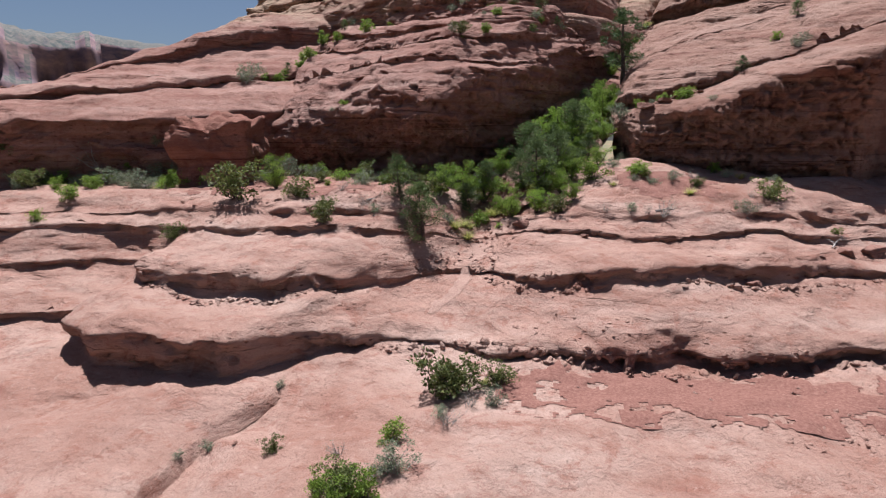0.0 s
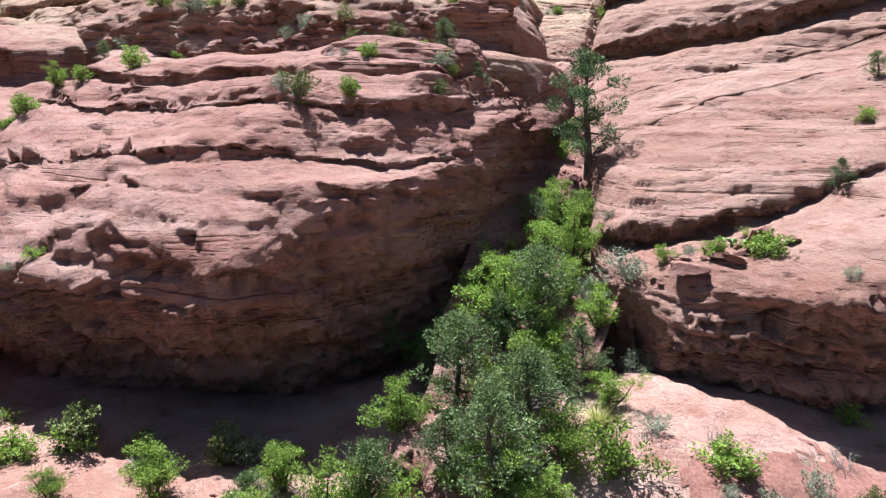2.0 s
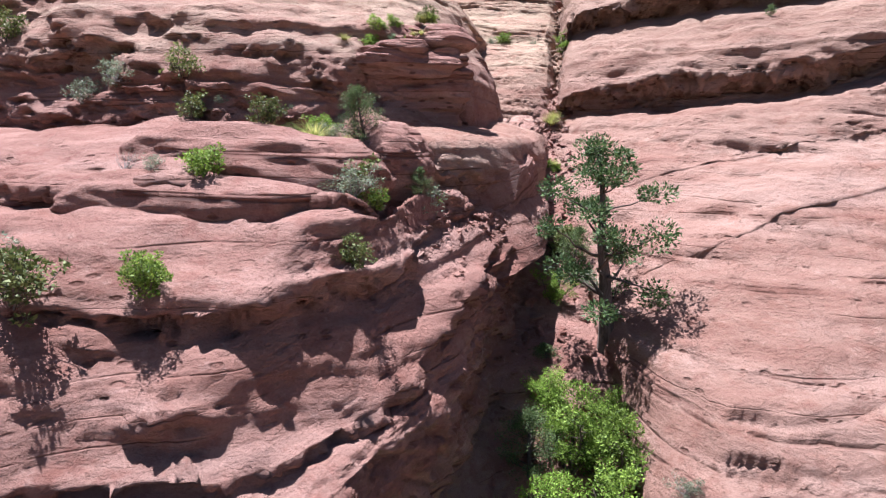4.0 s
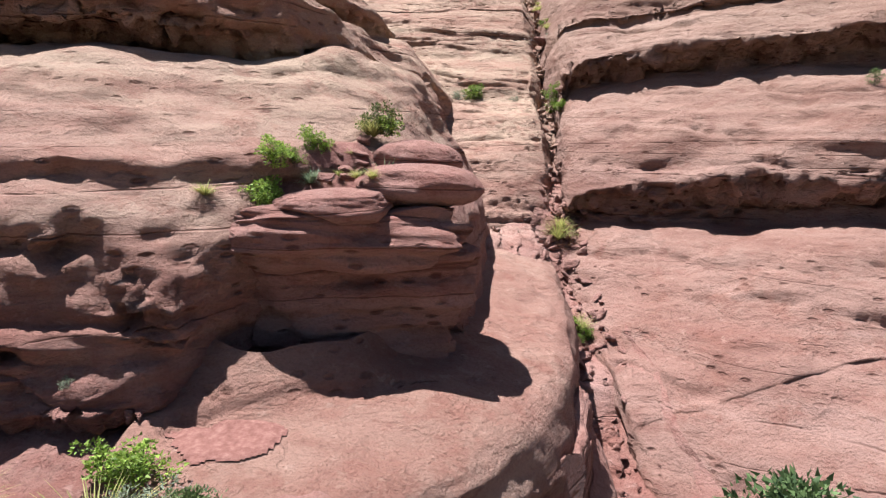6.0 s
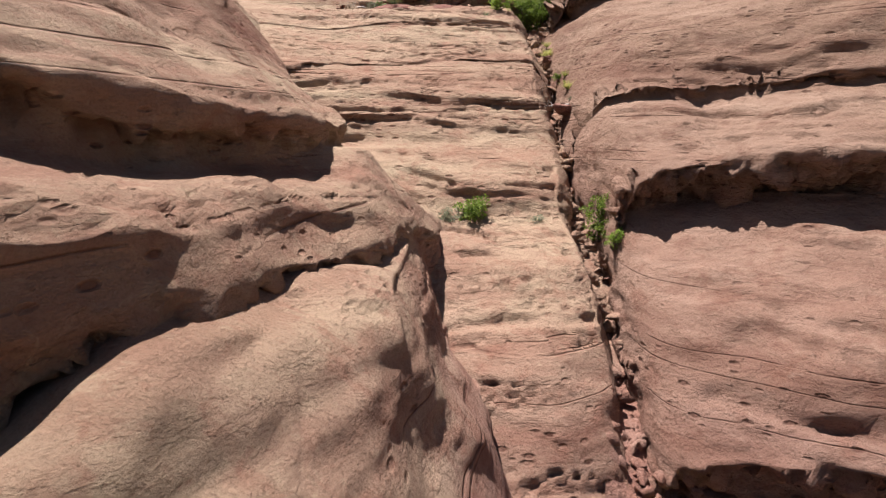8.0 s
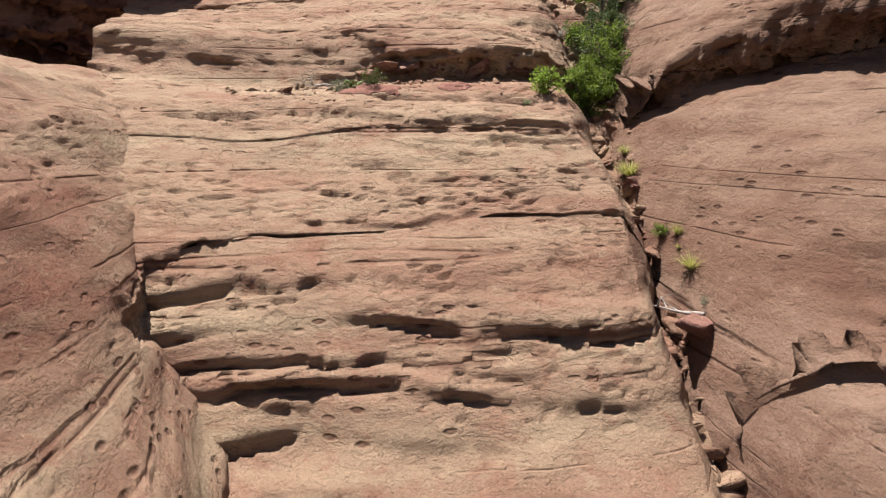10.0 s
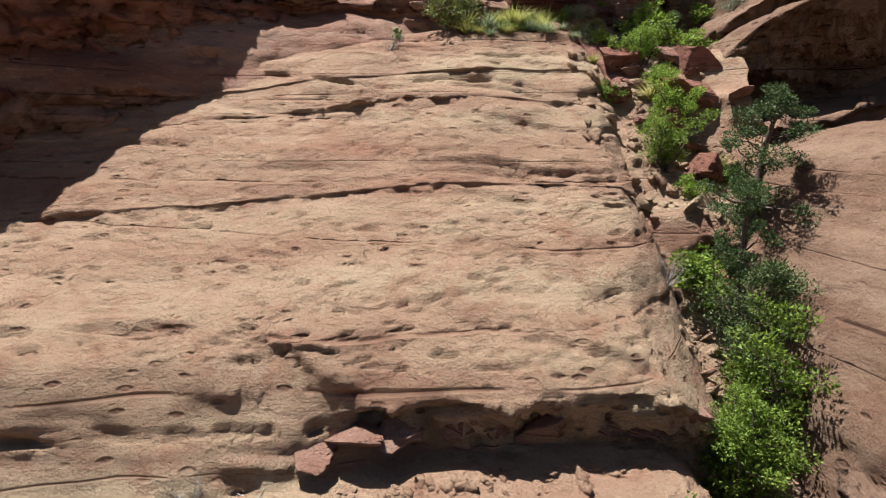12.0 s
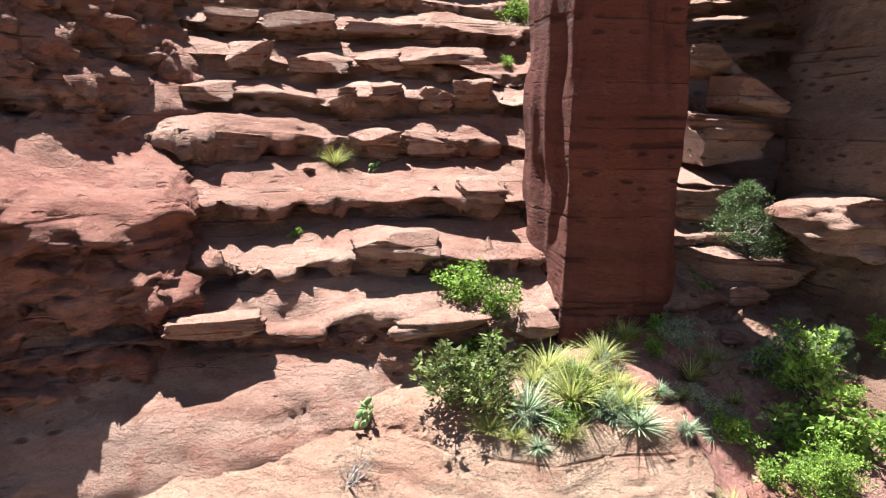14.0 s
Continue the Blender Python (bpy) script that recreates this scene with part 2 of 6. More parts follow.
    d += rough * (0.20 * fbm(x * 0.33, y * 0.33, z * 0.5, 3, seed + 10) + (0.016 + 0.05 * face) * fbm(x * 1.9, y * 1.9, z * 3.0, 3, seed + 11))
    # scalloped, crumbling beds on the steeper faces
    zone = step(0.62, 0.72, crumbly[k] + 0.2 * vnoise(x * 0.3, y * 0.3, z * 0.4, seed + 14)) * ease * step(0.5, 0.8, steep)
    ridge = 1 - np.abs(fbm(x * 0.85, y * 0.85, zs * 1.7, 4, seed + 12, 0.55))
    d += rough * (0.30 * (ridge - 0.75)) * (0.2 * face + (0.35 + 0.55 * face) * zone)
    over = step(0.42, 0.0, nn[..., 2])                     # ragged, pocketed undersides
    hollow = 1 - np.abs(fbm(x * 1.3, y * 1.3, zs * 2.6, 4, seed + 70, 0.6))
    d += rough * over * (0.62 * (hollow - 0.72) - 0.25 * step(0.15, 0.5, vnoise(x * 0.5, y * 0.5, zs * 1.2, seed + 71)))
    if pocks:
        rng = np.random.default_rng(seed)
        r0, q0 = x.shape
        cellr = np.median(np.linalg.norm(np.diff(g, axis=0), axis=2)) + 1e-6
        cellq = np.median(np.linalg.norm(np.diff(g, axis=1), axis=2)) + 1e-6
        for _ in range(int(pocks * 3200)):
            i, j = rng.integers(3, r0 - 3), rng.integers(3, q0 - 3)
            keep = vnoise(zs[i, j] * 1.7, x[i, j] * 0.08, y[i, j] * 0.08, seed + 22)
            if keep < -0.15 or steep[i, j] < 0.25 or abs(nn[i, j, 0]) > 0.85:
                continue
            rad = 0.055 + 0.075 * rng.random() ** 5
            ki, kj = int(rad * 3.4 / cellr) + 2, int(rad * 3.4 / cellq) + 2
            si, sj = slice(max(0, i - ki), i + ki + 1), slice(max(0, j - kj), j + kj + 1)
            long = rng.uniform(0.3, 0.7)
            dist = np.sqrt((((x[si, sj] - x[i, j]) * long) ** 2 + ((y[si, sj] - y[i, j]) * long) ** 2 + ((z[si, sj] - z[i, j]) * 2.5) ** 2)) / rad
            d[si, sj] -= rad * rng.uniform(0.4, 0.8) * (1 - step(0.4, 1.0, dist))
    d *= 1 - flank * step(0.45, 0.85, np.abs(nn[..., 0]))
    g = g + nn * d[..., None]
    r, q = g.shape[:2]
    idx = np.arange(r * q).reshape(r, q)
    faces = np.stack([idx[:-1, :-1], idx[1:, :-1], idx[1:, 1:], idx[:-1, 1:]], -1).reshape(-1, 4)
    me = bpy.data.meshes.new(name)
    me.vertices.add(r * q)
    me.vertices.foreach_set("co", g.reshape(-1).astype(np.float32))
    me.loops.add(faces.size)
    me.loops.foreach_set("vertex_index", faces.reshape(-1).astype(np.int32))
    me.polygons.add(len(faces))
    me.polygons.foreach_set("loop_start", np.arange(0, faces.size, 4, dtype=np.int32))
    me.update(calc_edges=True)
    me.polygons.foreach_set("use_smooth", np.ones(len(faces), bool))
    me.materials.append(mat)
    return tagged(new(name, me), label, "rock", kind="structure")


def row(ys, zs, xs):
    return [(x, y, z) for x, y, z in zip(xs, ys, zs)]


def ledge(line, rise, out=0.25, depth=0.25):
    """The foot and the overhanging lip of a ledge that runs along a line."""
    p = np.array(line, float)
    t = np.gradient(p[:, :2], axis=0)
    t /= np.linalg.norm(t, axis=1, keepdims=True) + 1e-9
    n = np.stack([t[:, 1], -t[:, 0]], 1)
    up = np.full(len(p), rise) if np.isscalar(rise) else np.array(rise, float)
    k = (np.clip(up / up.max(), 0, 1) * np.clip(0.6 + 0.9 * vnoise(p[:, 0] * 0.37, p[:, 1] * 0.37, p[:, 2] * 0.5, 77), 0.05, 1.4))[:, None]
    foot, lip = p.copy(), p.copy()
    foot[:, :2] -= n * depth * k
    lip[:, :2] += n * out * k
    lip[:, 2] += up
    return foot.tolist(), lip.tolist()


# lower benches: stations from far to the west to far to the east
BX = (-90, -45, -31, -27.6, -25.2, -21, -17, -15, -12.5, -9.5, -5, -1, 3.5, 9, 40)
loft("lower_bench", [
    row([-30] * 15, [17] * 15, BX),
    row([4, 6, 8, 9, 9, 10, 10, 11, 11, 11, 11, 11, 11, 11, 8], [19, 19.3, 19.2, 19.2, 19.2, 19.2, 19.0, 19.0, 19.4, 19.8, 20, 20, 20, 20, 20], BX),
    row([8, 10, 13, 13.5, 14, 15, 16, 17, 18, 18, 18, 18, 18, 18, 20], [19.6, 19.7, 19.7, 19.7, 19.8, 19.7, 19.5, 19.5, 20.0, 20.3, 20.4, 20.4, 20.4, 20.4, 20.6], BX),
    *ledge(row([10, 14, 20.4, 21, 18.2, 17.8, 18.9, 21.8, 23.7, 24.4, 24.5, 25, 27, 29.5, 36], [20, 20.2, 20.6, 20.7, 20.4, 20.3, 20.3, 20.6, 20.9, 20.9, 20.8, 20.8, 20.8, 20.9, 21.5], BX),
           [0.6, 0.7, 0.6, 0.8, 1.2, 1.5, 1.5, 0.9, 0.2, 0.2, 0.4, 0.5, 0.6, 0.6, 0.4], 0.35, 0.6),
    row([12, 16, 21.6, 22.2, 19, 18.8, 19.6, 23, 25.2, 26, 25.6, 26, 28, 30.6, 37], [21.2, 21.4, 21.6, 21.7, 22.2, 22.3, 22.2, 21.8, 21.6, 21.6, 21.9, 22.1, 22.1, 22.2, 22.5], BX),
    *ledge(row([16, 20, 25, 25.3, 22.5, 21.9, 23.3, 25.5, 29.6, 29.4, 28.4, 29.5, 31.6, 35, 41], [22.2, 22.4, 22.5, 22.6, 22.7, 22.7, 22.7, 22.7, 22.6, 22.8, 23, 23.2, 23.1, 23, 23.3], BX),
           [0.5, 0.5, 0.4, 0.5, 0.75, 0.8, 0.8, 0.6, 0.1, 0.2, 0.55, 0.6, 0.6, 0.4, 0.4], -0.2, 0.05),
    row([16.8, 20.8, 26, 26.2, 23.4, 23, 24.4, 26.6, 30.6, 30.4, 29.4, 30.6, 32.6, 36, 42], [23, 23.2, 23.3, 23.4, 23.9, 24, 24, 23.8, 23.1, 23.4, 23.9, 24.2, 24.1, 23.8, 24.2], BX),
    *ledge(row([18, 22, 27, 27.4, 27, 27.6, 28.6, 29.8, 32.8, 33.2, 33.2, 33.3, 35.5, 38, 44], [23.8, 24.1, 24.3, 24.5, 24.6, 24.8, 24.8, 24.7, 24.1, 24.3, 24.7, 24.8, 24.9, 24.6, 25], BX),
           [0.3, 0.3, 0.3, 0.25, 0.4, 0.45, 0.4, 0.2, 0.05, 0.1, 0.3, 0.3, 0.25, 0.2, 0.2], -0.15, 0.0),
    *ledge(row([20, 24, 28.6, 29, 29, 29.6, 30.4, 31.4, 34, 34.4, 34.6, 34.8, 37, 39, 45.5], [24.7, 25, 25.2, 25.4, 25.5, 25.6, 25.6, 25.4, 24.8, 25, 25.5, 25.6, 25.7, 25.3, 25.7], BX),
           [0.1, 0.15, 0.1, 0.2, 0.3, 0.3, 0.3, 0.1, 0.03, 0.05, 0.2, 0.2, 0.15, 0.1, 0.1], -0.12, 0.0),
    row([22, 26, 31, 31.5, 32, 32.2, 32.6, 33.5, 36, 36.5, 36.2, 36.4, 38.5, 40, 47], [25.3, 25.6, 26.2, 26.3, 26.4, 26.6, 26.6, 26.2, 25.2, 25.5, 26.3, 26.5, 26.5, 26.2, 26.5], BX),
    row([28, 31, 38, 40, 41, 42, 42, 41.5, 41, 41, 41.5, 42, 42.5, 43.5, 52], [25.8, 26.2, 26.6, 26.8, 26.8, 26.8, 26.8, 26.9, 27.2, 27.6, 28.2, 27.9, 27.4, 27, 27], BX),
    row([40, 45, 50, 50, 52, 52, 52, 52, 52, 52, 52, 52, 52, 52, 60], [26] * 8 + [27] * 7, BX),
], ROCK_LOW, "pink slickrock sandstone benches with rounded ledges", seed=2, rough=0.7, strata=0.8, foot=0, res=0.2, beds=0.5, ragged=0.5, warp=1.1)

SY = (2, 7, 11, 14.5, 17, 19.3, 21.2)
loft("near_slab", [
    [(x, y, z) for x, y, z in zip((-13.6, -13.8, -14.2, -14.7, -14.7, -14.4, -16.4), SY, (18.3, 18.6, 18.9, 19.1, 19.3, 19.4, 19.4))],
    [(x, y, z) for x, y, z in zip((-14.0, -14.2, -14.6, -15.1, -15.2, -14.9, -16.8), SY, (19.1, 19.3, 19.5, 19.7, 19.9, 20.1, 20.1))],
    [(x, y, z) for x, y, z in zip((-14.9, -15.1, -15.5, -16.0, -16.1, -16.0, -17.4), SY, (19.4, 19.6, 19.75, 19.95, 20.1, 20.25, 20.2))],
    [(x, y, z) for x, y, z in zip((-19, -19, -19.5, -20, -20, -20, -20), SY, (19.5, 19.6, 19.8, 20.0, 20.15, 20.2, 20.2))],
    [(x, y, z) for x, y, z in zip((-27, -27, -27, -27, -27, -27, -26), SY, (18.8, 19.0, 19.0, 19.2, 19.4, 19.6, 19.8))],
], ROCK_LOW, "smooth pink slickrock slab with a worn edge", seed=3, rough=0.4, strata=0.5, foot=0, res=0.13, beds=0.4)

loft("side_dome", [
    [(-95, 0, 25), (-62, 18, 26), (-46.5, 30, 26.5), (-40.5, 34, 27), (-35, 38.5, 27), (-31, 45, 27), (-27, 54, 29)],
    *ledge([(-95, -1, 28.6), (-62, 17, 29.6), (-47, 29.3, 29.9), (-41, 33.1, 30.1), (-35.5, 37.7, 30.3), (-32, 45, 31), (-28.5, 54, 32.6)], 0.7, 0.2, 0.3),
    [(-97, 1, 30.5), (-63, 19, 31.2), (-48, 31, 31.9), (-43, 35.2, 32.3), (-38, 41, 32.6), (-34, 47.5, 33.4), (-30, 57, 35.2)],
    *ledge([(-98, 4, 31), (-64, 22, 32), (-49.5, 34, 32.5), (-45, 40, 33.3), (-40.5, 46.5, 34), (-36, 52, 35), (-32, 60, 37)], 0.5, 0.3, 0.4),
    [(-99, 8, 31.5), (-66, 28, 32.6), (-53, 37.5, 33.8), (-48.5, 45.5, 35.6), (-44.5, 53, 37), (-39, 58, 38), (-34, 64, 39.5)],
    *ledge([(-99.5, 10, 31.8), (-66, 30, 32.8), (-54.5, 39.5, 34), (-50.5, 47.5, 36.6), (-47, 56, 38.6), (-40.5, 61, 39.5), (-35, 66, 40.6)], [0.05, 0.05, 0.05, 0.5, 1.4, 1.6, 1.2], 0.5, 0.9),
    [(-100, 13, 31.7), (-66.5, 32, 32.5), (-57, 42, 33.6), (-53, 52, 38.2), (-49, 60, 42.2), (-43, 66, 43.6), (-37, 70, 44.6)],
    [(-104, 22, 29), (-70, 42, 30), (-62, 55, 31), (-57, 66, 35), (-52, 74, 41), (-45, 78, 44), (-37, 80, 46)],
], ROCK_RED, "red sandstone dome with undercut bands", seed=5, strata=1.6, res=0.12, beds=1.0)

loft("great_dome", [
    [(-31, 46, 26.5), (-26, 43.5, 26.5), (-18, 43.2, 26.5), (-14, 45, 27), (-11.8, 47.5, 28.3), (-9.8, 51.5, 30.6), (-8.8, 57, 34), (-8, 62, 36.8), (-6.9, 68, 38.6)],
    [(-32, 43.5, 28.8), (-26, 41.2, 29.6), (-18, 39.5, 30.4), (-14.4, 42.1, 31), (-12, 45.8, 31.5), (-9.8, 51, 32.5), (-8.6, 57, 35.2), (-7.6, 62, 37.6), (-6.6, 68, 39.2)],
    [(-32, 43, 30), (-25.4, 40.5, 30.8), (-17.6, 39.1, 32.3), (-14.0, 41.9, 33.4), (-11.8, 45.1, 33.7), (-9.8, 50.5, 34), (-8.5, 56.5, 36.2), (-7.4, 62, 38.2), (-6.5, 68, 39.8)],
    [(-33, 45, 31.8), (-26, 42.4, 32.9), (-18, 40.6, 34.0), (-13.6, 42.8, 34.3), (-11.6, 45.5, 34.6), (-9.9, 50.3, 35.1), (-8.5, 56, 36.8), (-7.4, 62, 38.5), (-6.6, 68, 40.1)],
    *ledge([(-35, 50, 34.4), (-26.5, 45.6, 34.9), (-19, 43.4, 35.2), (-13.4, 44.6, 34.7), (-11.5, 46.4, 34.9), (-10.2, 49.9, 35.7), (-8.4, 56, 37.0), (-7.5, 62, 38.75), (-6.8, 68, 40.2)], [.05, .1, .12, .2, .25, .3, .2, .05, .05], 0.0, 0.12),
    [(-35.5, 53, 36.6), (-26, 48, 36.2), (-18, 45, 36.3), (-14.2, 45.5, 36), (-12, 47.4, 36.1), (-10.7, 50.4, 36.6), (-8.8, 55.8, 37.5), (-7.8, 62, 38.9), (-7, 68, 40.35)],
    *ledge([(-36, 55, 37.4), (-26, 49.6, 36.9), (-17.5, 46.2, 36.8), (-13.8, 46.5, 36.6), (-11.9, 48.4, 36.7), (-10.9, 51, 37.1), (-9.2, 55.6, 37.9), (-8, 62, 39), (-7.2, 68, 40.4)], [.2, .2, .3, .4, .35, .25, .15, .05, .05], 0.0, 0.12),
    [(-36, 57, 38.6), (-26.6, 51.2, 38.2), (-16.5, 48, 38), (-13.3, 47.6, 38), (-11.8, 49.6, 38), (-10.7, 53, 38.2), (-9.4, 56.2, 38.3), (-8.3, 62, 39.1), (-7.5, 68, 40.4)],
    *ledge([(-36, 58, 39), (-27, 52.2, 38.4), (-16, 49.3, 38.2), (-12.8, 48.8, 38.2), (-11.6, 50.6, 37.3), (-10.6, 53.4, 37.8), (-9.5, 56.5, 38.4), (-8.5, 62, 39.2), (-7.8, 68, 40.4)], [.5, .5, .5, .25, .1, .1, .05, .05, .05], 0.15, 0.2),
    [(-36, 62, 41), (-27.4, 55, 39.8), (-16.5, 51.9, 39.5), (-12.9, 52.4, 38.8), (-11.7, 52.4, 37.9), (-10.8, 54.1, 38.0), (-10, 57, 38.5), (-9, 62, 39.4), (-8.4, 68, 40.5)],
    [(-36, 72, 42), (-28, 66, 41), (-18, 60, 40.7), (-13.6, 58.5, 40.4), (-12, 58.5, 39.4), (-11, 60, 38.9), (-10.7, 62, 39.2), (-10, 65, 39.8), (-9.5, 68.5, 40.4)],
], ROCK_RED, "great red sandstone dome with an overhanging shaded wall", seed=8, pocks=1.4, strata=1.1, res=0.125, rough=0.9, beds=0.9, ragged=0.25, flank=0.3)

loft("middle_cliff", [
    [(-62, 72, 41.5), (-27, 57.8, 40.3), (-18, 54.9, 40.1), (-14.2, 55.3, 39.9), (-12.5, 58.4, 39.4), (-10, 59, 38.6), (-8.8, 63, 39.2), (-8.1, 68.5, 40.1)],
    [(-62, 72, 43), (-27, 58.6, 41.6), (-18, 55.6, 41.4), (-14.5, 56.0, 41.2), (-12.4, 58.2, 41.2), (-10.3, 58.8, 41.3), (-9.2, 63.5, 41.5), (-8.6, 68.8, 41.6)],
    [(-62, 73, 44), (-27, 59.0, 42.9), (-18, 56.1, 42.6), (-14.5, 56.5, 42.3), (-12.5, 58.5, 42.4), (-10.6, 59.2, 42.4), (-9.7, 63.8, 42.5), (-8.9, 69, 42.4)],
    [(-62, 74, 44.6), (-27, 59.9, 43.8), (-18, 57.1, 43.4), (-14.5, 57.5, 43.1), (-12.5, 59.2, 43.3), (-10.9, 60.1, 43.3), (-10.1, 64.3, 43.4), (-8.9, 70.2, 42.5)],
    [(-62, 75, 45), (-27, 60.8, 44.7), (-18, 59.0, 44.2), (-14.5, 59.3, 43.9), (-12.4, 60.7, 44), (-11.1, 61.6, 43.9), (-10.4, 65.2, 44.2), (-9.2, 71, 42.9)],
    [(-62, 76, 45.5), (-27, 63, 45.5), (-18, 61.6, 45.1), (-14.5, 62.2, 44.9), (-12.5, 64, 45.2), (-11.6, 65, 45.1), (-10.4, 67.2, 44.9), (-9.2, 72.6, 43.5)],
    [(-62, 82, 46), (-27, 72, 46), (-18, 70, 45.6), (-14.5, 70, 45.4), (-12.5, 70, 45.4), (-11, 71, 45.2), (-9.8, 73, 45), (-8.8, 77, 44.4)],
], ROCK_RED, "bulging red sandstone cliff above a ledge", seed=11, pocks=0.35, strata=0.8, rough=1.1, res=0.10, beds=0.6, ragged=0.3)

RAMP = ((-14.6, 54.2, 39.9), (-13.3, 53.7, 39.75), (-12.2, 53.75, 39.65), (-11.2, 54.3, 39.65), (-10.2, 54.95, 39.65), (-9.2, 56.3, 39.65), (-8.4, 58.2, 39.7), (-7.6, 61, 39.75), (-6.9, 64.5, 39.9), (-6.3, 68.3, 40.1))
ROUT = ((-0.2, -1), (0, -1), (0.25, -1), (0.5, -0.9), (0.65, -0.75), (0.85, -0.5), (0.95, -0.3), (1, -0.2), (1, -0.2), (1, -0.2))


def along(out, dz):
    reach = [min(out, most) for most in (9, 9, 9, 9, 9, 1.7, 1.1, 0.75, 0.6, 0.5)]    # the apron ends where the gully runs
    return [(x + k * a, y + k * b, z + dz) for k, (x, y, z), (a, b) in zip(reach, RAMP, ROUT)]


loft("curved_ramp", [along(2.2, -3.6), along(1.1, -2.6), along(0.4, -1.9), along(0.45, -1.3), along(0.42, -0.8), along(0.22, -0.28), along(-0.1, -0.05), along(-0.9, 0.15), along(-1.8, 0.35), along(-2.6, 0.8)],
     ROCK_TAN, "pale curving sandstone ramp above a bulging face", seed=9, pocks=0.3, strata=0.7, rough=0.8, res=0.08, foot=0, beds=0.7, ragged=0.15, warp=0.5)

loft("upper_cliff", [
    [(-62, 80, 45.5), (-24, 66, 45.4), (-15, 64.5, 44.8), (-12.6, 66.4, 44.9), (-10.4, 69.6, 44.8), (-9.0, 73.4, 44.7), (-8.6, 77, 45), (-9, 81, 47.5)],
    [(-62, 78, 46.2), (-24, 62.6, 45.8), (-15, 61.6, 45.6), (-12.8, 64.0, 45.6), (-10.6, 68, 45.4), (-9.5, 72, 45.4), (-9.3, 77, 45.7), (-9.6, 81, 48)],
    [(-62, 78, 47), (-24, 62.4, 46.7), (-15, 61.6, 46.3), (-12.9, 64.4, 46.2), (-11, 68.9, 46.0), (-10.3, 72.6, 46.3), (-10.2, 77, 46.0), (-10.6, 81, 47.2)],
    [(-62, 79, 47.6), (-24, 63.6, 47.4), (-15.2, 63.2, 46.9), (-12.9, 66.2, 46.6), (-11.3, 70.2, 46.4), (-10.6, 73.4, 46.8), (-10.6, 77.5, 46.4), (-11, 81.2, 47.4)],
    *ledge([(-62, 80, 48.4), (-24, 65, 48), (-15.5, 64.8, 47.4), (-13.2, 67.8, 46.9), (-11.7, 71.7, 46.8), (-11.2, 74.8, 47.1), (-11.4, 78.6, 46.8), (-11.8, 81.7, 47.6)], [1, 1, 1, .8, .5, .4, .3, .1], 0.2, 0.4),
    [(-62, 82, 49), (-24, 68.5, 50.6), (-16.2, 68.4, 50), (-13.9, 71.6, 49.2), (-12.8, 75.5, 48.8), (-12.4, 78.4, 48.6), (-12.6, 81, 48.4), (-12.8, 82.6, 48.6)],
    [(-62, 86, 49.5), (-24, 78, 53), (-17, 77, 52.4), (-14.6, 78.6, 51.2), (-13.8, 80.3, 50.3), (-13.4, 82, 49.8), (-13.6, 83.4, 49.7), (-13.8, 84, 49.8)],
    [(-62, 96, 49), (-26, 94, 53.4), (-18, 92, 53), (-16, 91, 52.4), (-15, 90, 52.0), (-14.4, 89, 51.6), (-14.2, 88.5, 51.4), (-14, 88.5, 51.2)],
], ROCK_RED, "layered red sandstone cliff with a deep undercut", seed=14, pocks=1.6, strata=1.1, rough=1.3, res=0.125, beds=0.6, ragged=0.3)

